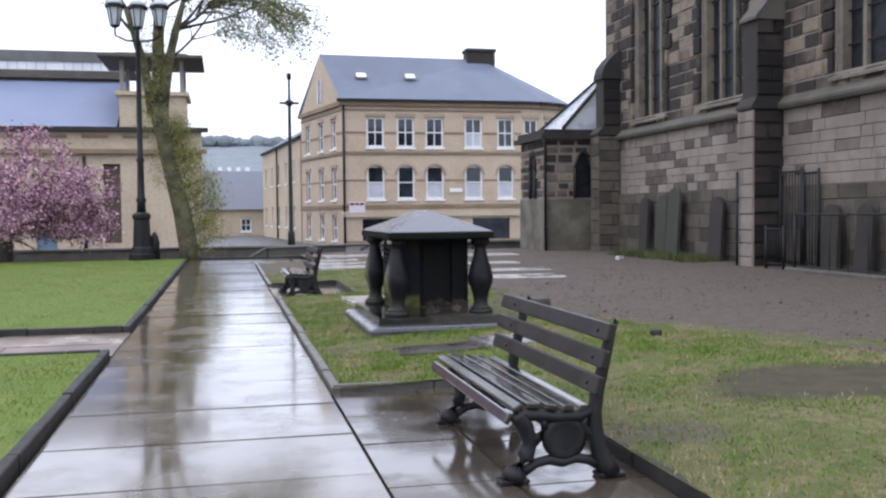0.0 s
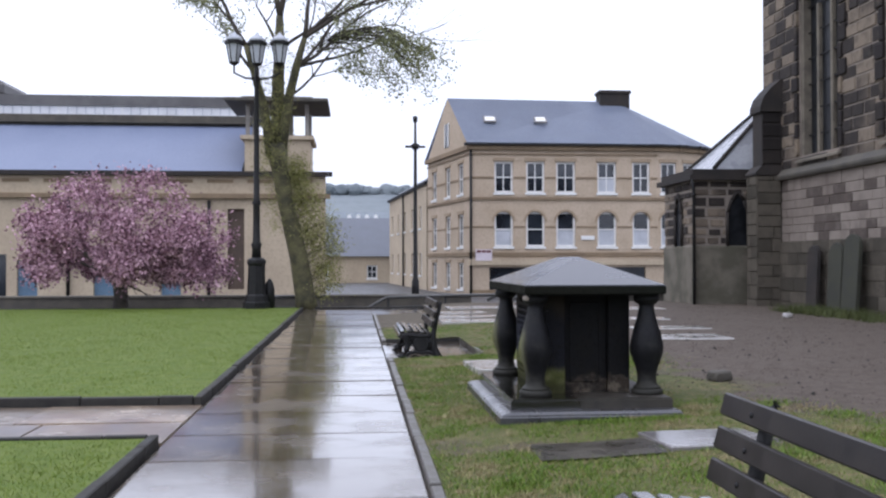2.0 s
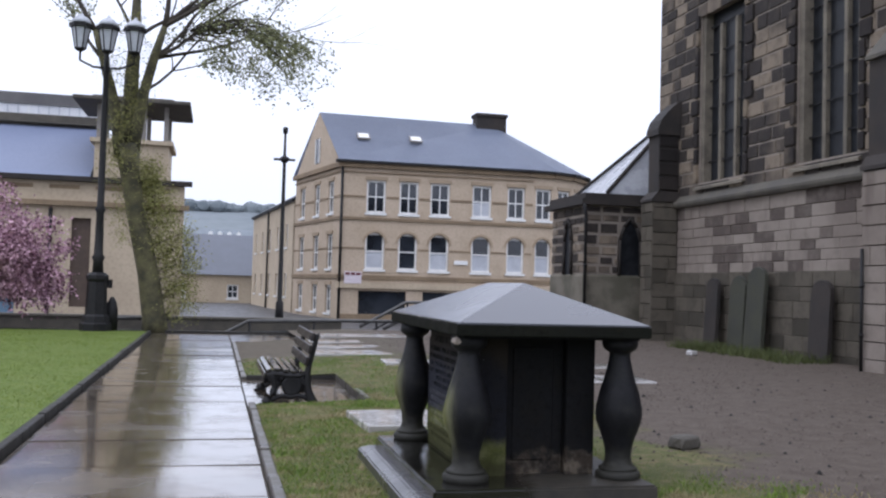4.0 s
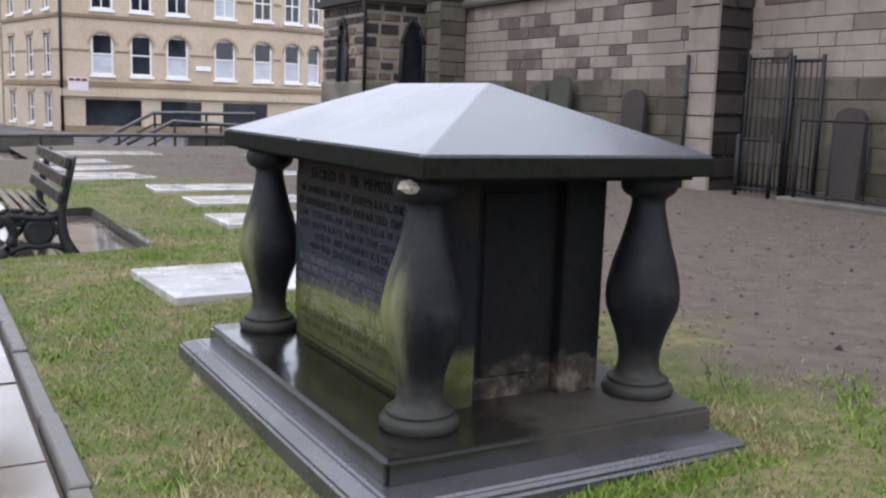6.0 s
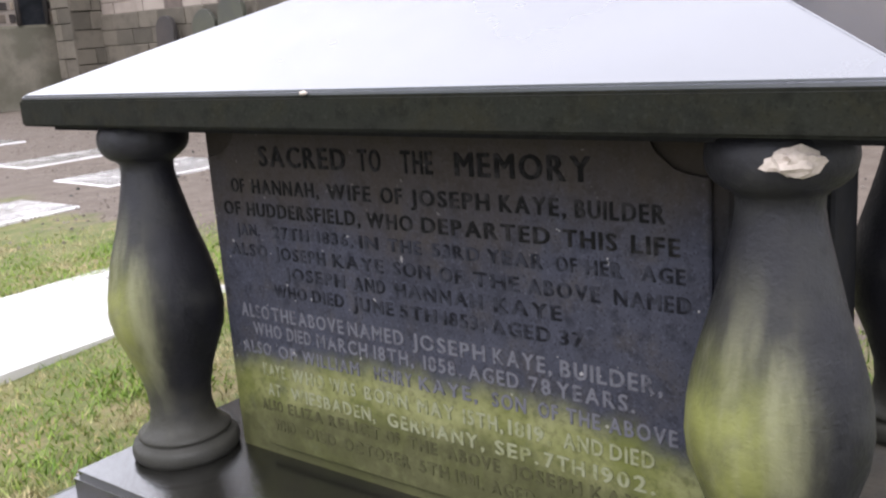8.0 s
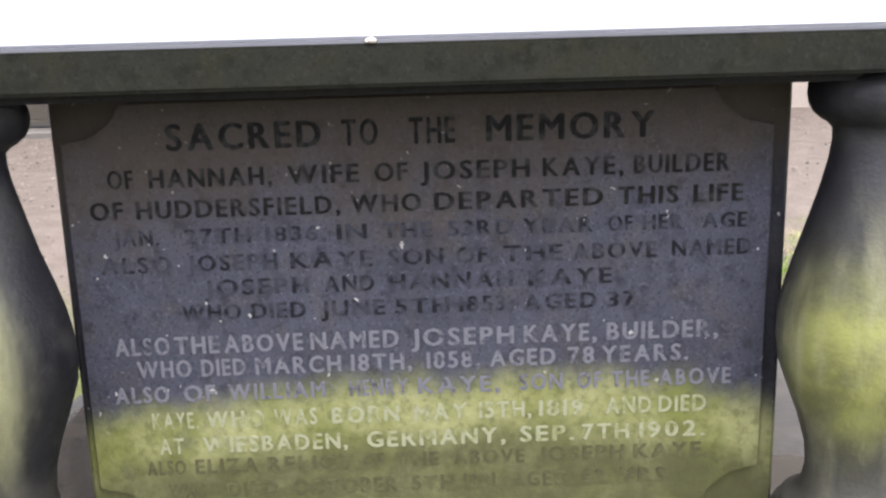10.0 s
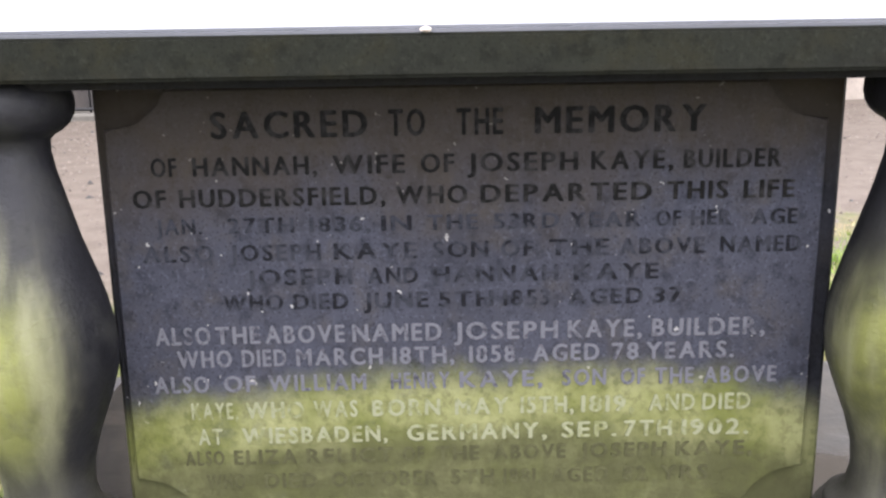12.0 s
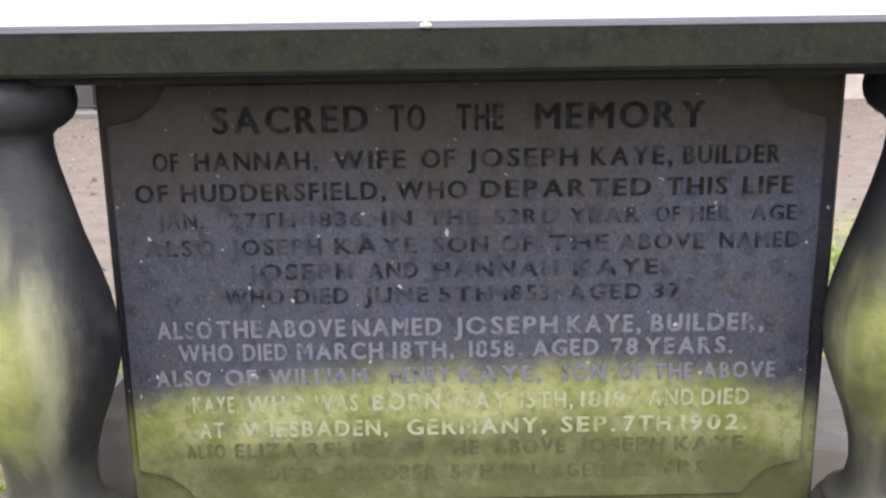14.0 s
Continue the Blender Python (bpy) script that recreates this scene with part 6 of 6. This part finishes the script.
for k, i, d, l, r, droop in ((0, 4, (-0.5, 0, 1), 2.2, 0.09, 0.0), (0, 3, (-0.8, 0.2, 0.9), 1.8, 0.06, 0.0), 
                             (1, 4, (-0.4, 0.1, 1), 2.4, 0.11, 0.0), (1, 4, (0.4, 0.2, 1), 2.4, 0.11, 0.0), (1, 3, (0.9, -0.3, 0.7), 3.0, 0.06, -0.04), (1, 3, (-0.5, 0.5, 1), 2.0, 0.06, 0.0),
                             (2, 4, (0.3, 0, 1), 2.4, 0.09, 0.0), (2, 4, (0.9, 0.1, 0.6), 3.4, 0.075, -0.08), (2, 4, (1, -0.5, 0.5), 3.4, 0.07, -0.12), (2, 3, (1, -0.3, 0.55), 3.6, 0.06, -0.14),
                             (2, 3, (1, 0.4, 0.45), 3.6, 0.06, -0.12), (2, 3, (0.8, 0.1, 0.9), 2.8, 0.06, -0.05), (2, 2, (1, 0.2, 0.6), 2.6, 0.05, -0.08)):
    limb(bm, rng, stems[k][i], Vector(d).normalized(), l, r, 3, tips, 0.42, 0.2, droop)
part("branchwork", bm, TWIG, tree, "dark branching limbs and twigs")
tips = [t for t in tips if t[0] < 3.9 and t[0] > -4.2]
leaves("crown", tips, 0.17, 15000, 0.045, LEAF, tree, seed=3)
# hanging sprays on the side away from the hall
rs = random.Random(17)
sprays = []
bm = bmesh.new()
for k in range(46):
    a = math.sqrt(rs.random())
    end = Vector((1.3 + 3.4 * a + rs.uniform(-0.5, 0.3), rs.uniform(-1.2, 1.0), 9.3 - 1.0 * a - 1.9 * rs.random() ** 2))
    root = Vector((0.25 + 0.9 * a, end.y * 0.4, 8.2 + 0.8 * a))
    mid = (root + end) / 2 + Vector((0, 0, 0.55))
    tube(bm, [root, mid, end], [0.022, 0.014, 0.006], 4)
    sprays += [tuple(mid.lerp(end, u) + Vector((rs.uniform(-0.2, 0.2), rs.uniform(-0.2, 0.2), rs.uniform(-0.12, 0.12)))) for u in (0.3, 0.6, 0.85, 1.0)]
part("spray_growth", bm, TWIG, tree, "thin drooping twigs")
leaves("spray_leaves", sprays, 0.17, 5200, 0.045, LEAF, tree, seed=19)
rs = random.Random(5)
pts = []
for k in range(170):
    z = 0.5 + 4.2 * rs.random() ** 0.8
    pts.append((-0.20 * z + 0.34 + 1.10 * rs.random() ** 1.6 * (0.35 + 0.65 * math.sin(math.pi * min(1, z / 4.4))), rs.uniform(-0.02, 0.55), z))
pts += [(-0.20 * z - 0.22 - rs.uniform(0, 0.4), rs.uniform(-0.2, 0.3), z) for z in np.linspace(2.6, 5.2, 14)]
pts += [(-0.95 + rs.uniform(-0.55, 0.5) * (0.5 + 0.25 * (z - 4.6)), rs.uniform(-0.45, 0), z) for z in np.linspace(4.6, 8.8, 34)]
leaves("shoot_foliage", pts, 0.20, 21000, 0.028, SHOOT, tree, seed=6)
bm = bmesh.new()
for x, y, z in pts[::2]:
    tube(bm, [(-0.19 * z, 0, z - 0.45), (x * 0.6 - 0.08 * z, y, z - 0.15), (x, y, z + 0.1)], 0.007, 4)
tagged(part("shoot_growth", bm, TWIG, tree), kind="stuff")

cherry = thing("cherry_tree", "low spreading cherry tree covered in pink blossom", "tree", pose(-7.15, 34.6, -0.05))
rng = random.Random(31)
bm = bmesh.new()
tube(bm, [(0, 0, -0.6), (0.05, 0, 0.5), (0.0, 0, 1.1)], [0.28, 0.22, 0.24], 10)
part("trunk", bm, TWIG, cherry, "short dark trunk")
tips = []
bm = bmesh.new()
for k in range(11):
    a = 2 * math.pi * k / 11 + rng.uniform(-0.2, 0.2)
    e = rng.uniform(0.15, 0.95)
    limb(bm, rng, Vector((0, 0, 1.0)), Vector((math.cos(a) * 1.1, math.sin(a), e)).normalized(), rng.uniform(1.7, 2.1), 0.09, 2, tips, 0.5, 0.2, 0.02)
part("branchwork", bm, TWIG, cherry, "dark spreading branches")
clumps = [t for t in tips if t[2] < 4.75 and t[2] > 1.05 and -3.3 < t[0] < 3.7 and abs(t[1]) < 3.6]
rs = random.Random(9)
for k in range(170):
    a, e = rs.uniform(0, 2 * math.pi), rs.uniform(-0.45, 1.0)
    r = rs.uniform(0.72, 1.0)
    z = 2.1 + 2.45 * e * r * (1 if e > 0 else 1.35)
    w = math.sqrt(max(0.05, 1 - e * e))
    clumps.append(((3.75 if math.cos(a) > 0 else 3.15) * w * r * math.cos(a), 2.9 * w * r * math.sin(a), max(0.75 if math.cos(a) > 0.72 else 1.15, z)))
leaves("blossom", clumps, 0.17, 52000, 0.046, BLOSSOM, cherry, 0.8, seed=12)

# shrubs and rough grass at the foot of the hall and the church wall
def tuft(x0, x1, y0, y1, z, count, height, material, name, label, seed, keep=None):
    """Upright blades scattered over a rectangle, in one mesh."""
    r = np.random.default_rng(seed)
    p = np.stack([r.uniform(x0, x1, count), r.uniform(y0, y1, count)], 1)
    if keep is not None:
        p = p[keep(p[:, 0], p[:, 1], r)]
    n = len(p)
    zz = z(p[:, 0]) if callable(z) else np.full(n, z)
    a = r.uniform(0, 2 * np.pi, n)
    h = height * r.uniform(0.5, 1.3, n)
    w = 0.0035 + height * 0.03
    lean = r.normal(0, 0.55, (n, 2)) * h[:, None]
    base = np.column_stack([p, zz - 0.008])
    side = np.column_stack([np.cos(a) * w, np.sin(a) * w, np.zeros(n)])
    tip = base + np.column_stack([lean, h])
    v = np.stack([base - side, base + side, tip], 1).reshape(-1, 3)
    me = bpy.data.meshes.new(name)
    me.from_pydata(v.tolist(), [], np.arange(n * 3).reshape(-1, 3).tolist())
    me.materials.append(material)
    return tagged(new(name, me), label, "grass", kind="stuff")


def yard_z(x):
    return 0.03 + 0.045 * np.clip(x - 0.95, 0, 3.2)


def on_grass(x, y, r):
    edge = 4.0 + 0.95 * np.maximum(11.0 - y, 0) + 1.2 * np.sin(y * 1.3) * 0.5 + r.normal(0, 0.25, len(x))
    ok = x < edge
    for a, b, c, d in (PAD1, PAD2, (1.70, 3.40, 11.12, 13.66), (1.8, 2.7, 9.65, 10.2), *SLABS):
        ok &= ~((x > a) & (x < b) & (y > c) & (y < d))
    ok &= ((x - 5.0) / 1.5) ** 2 + ((y - 6.7) / 0.75) ** 2 + r.normal(0, 0.25, len(x)) > 0.9
    return ok & (np.sin(x * 3.1 + 1.3 * np.sin(y * 2.3)) * np.sin(y * 2.7 + x) > -0.80 - 0.5 * r.random(len(x)))


tuft(1.03, 6.0, 7.0, 17.3, yard_z, 150000, 0.030, YARD_BLADE, "grass_yard", "short wet grass round the tomb", 2, on_grass)
tuft(1.03, 5.5, 8.0, 16.5, yard_z, 26000, 0.026, STRAW, "straw_yard", "yellowed dead grass round the tomb", 7, on_grass)
tuft(1.03, 8.0, 1.5, 7.0, yard_z, 50000, 0.032, YARD_BLADE, "grass_yard_near", "short wet grass behind the bench", 3, on_grass)
tuft(1.03, 5.0, 17.3, 24.0, yard_z, 30000, 0.035, YARD_BLADE, "grass_yard_far", "short wet grass beyond the tomb", 4, on_grass)
tuft(-9.0, -1.27, 2.5, 10.85, 0.06, 100000, 0.028, BLADE, "grass_lawn", "short mown lawn grass", 5)
tuft(-13.0, -1.27, 13.3, 33.0, 0.06, 170000, 0.030, BLADE, "grass_lawn_far", "short mown lawn grass", 6)
tuft(11.4, 12.5, 22.2, 27.4, yard_z, 1800, 0.22, WEED, "weeds_wall", "weeds growing along the church wall", 8)
tuft(1.6, 3.7, 10.98, 11.17, yard_z, 2600, 0.034, YARD_BLADE, "grass_tomb_foot", "longer grass against the foot of the tomb", 9)
tuft(3.38, 3.6, 11.0, 13.6, yard_z, 2200, 0.034, YARD_BLADE, "grass_tomb_side", "longer grass along the side of the tomb", 10)


def in_clumps(x, y, r):
    lump = np.sin(x * 4.7 + 2.0 * np.sin(y * 1.9)) * np.sin(y * 4.1 + 1.7 * np.sin(x * 2.3))
    return on_grass(x, y, r) & (lump > 0.35 + 0.3 * r.random(len(x)))


tuft(1.03, 5.2, 7.6, 17.0, yard_z, 60000, 0.055, YARD_BLADE, "grass_clumps", "longer green grass growing in clumps round the tomb", 12, in_clumps)


def scatter_stones(x0, x1, y0, y1, count, size, material, name, label, seed, keep):
    """Small angular stones strewn over the yard, in one mesh."""
    r = np.random.default_rng(seed)
    p = np.stack([r.uniform(x0, x1, count), r.uniform(y0, y1, count)], 1)
    p = p[keep(p[:, 0], p[:, 1], r)]
    n = len(p)
    s = size * r.uniform(0.4, 1.0, n) ** 2 + 0.003
    corners = np.array([(1, 0, 0), (-0.5, 0.87, 0), (-0.5, -0.87, 0), (0.1, 0.05, 0.8)])
    a = r.uniform(0, 2 * np.pi, n)
    c, d = np.cos(a), np.sin(a)
    v = corners[None] * s[:, None, None] * r.uniform(0.6, 1.2, (n, 4, 1))
    v = np.stack([v[..., 0] * c[:, None] - v[..., 1] * d[:, None], v[..., 0] * d[:, None] + v[..., 1] * c[:, None], v[..., 2]], -1)
    v += np.column_stack([p, yard_z(p[:, 0])])[:, None]
    f = np.array([(0, 1, 3), (1, 2, 3), (2, 0, 3)])[None] + 4 * np.arange(n)[:, None, None]
    me = bpy.data.meshes.new(name)
    me.from_pydata(v.reshape(-1, 3).tolist(), [], f.reshape(-1, 3).tolist())
    me.materials.append(material)
    return tagged(new(name, me), label, "gravel", kind="stuff")


def on_gravel(x, y, r):
    edge = 4.2 + 0.95 * np.maximum(11.0 - y, 0) + 0.6 * np.sin(y * 1.3) + r.normal(0, 0.5, len(x))
    return x > edge


scatter_stones(3.6, 12.4, 6.5, 30.0, 26000, 0.020, GRIT, "gravel_yard", "loose brown gravel strewn over the bare yard", 21, on_gravel)
scatter_stones(3.6, 11.0, 8.0, 22.0, 260, 0.040, DARK_KERB, "dark_chippings", "dark chippings and dead leaves scattered on gravel", 22, on_gravel)
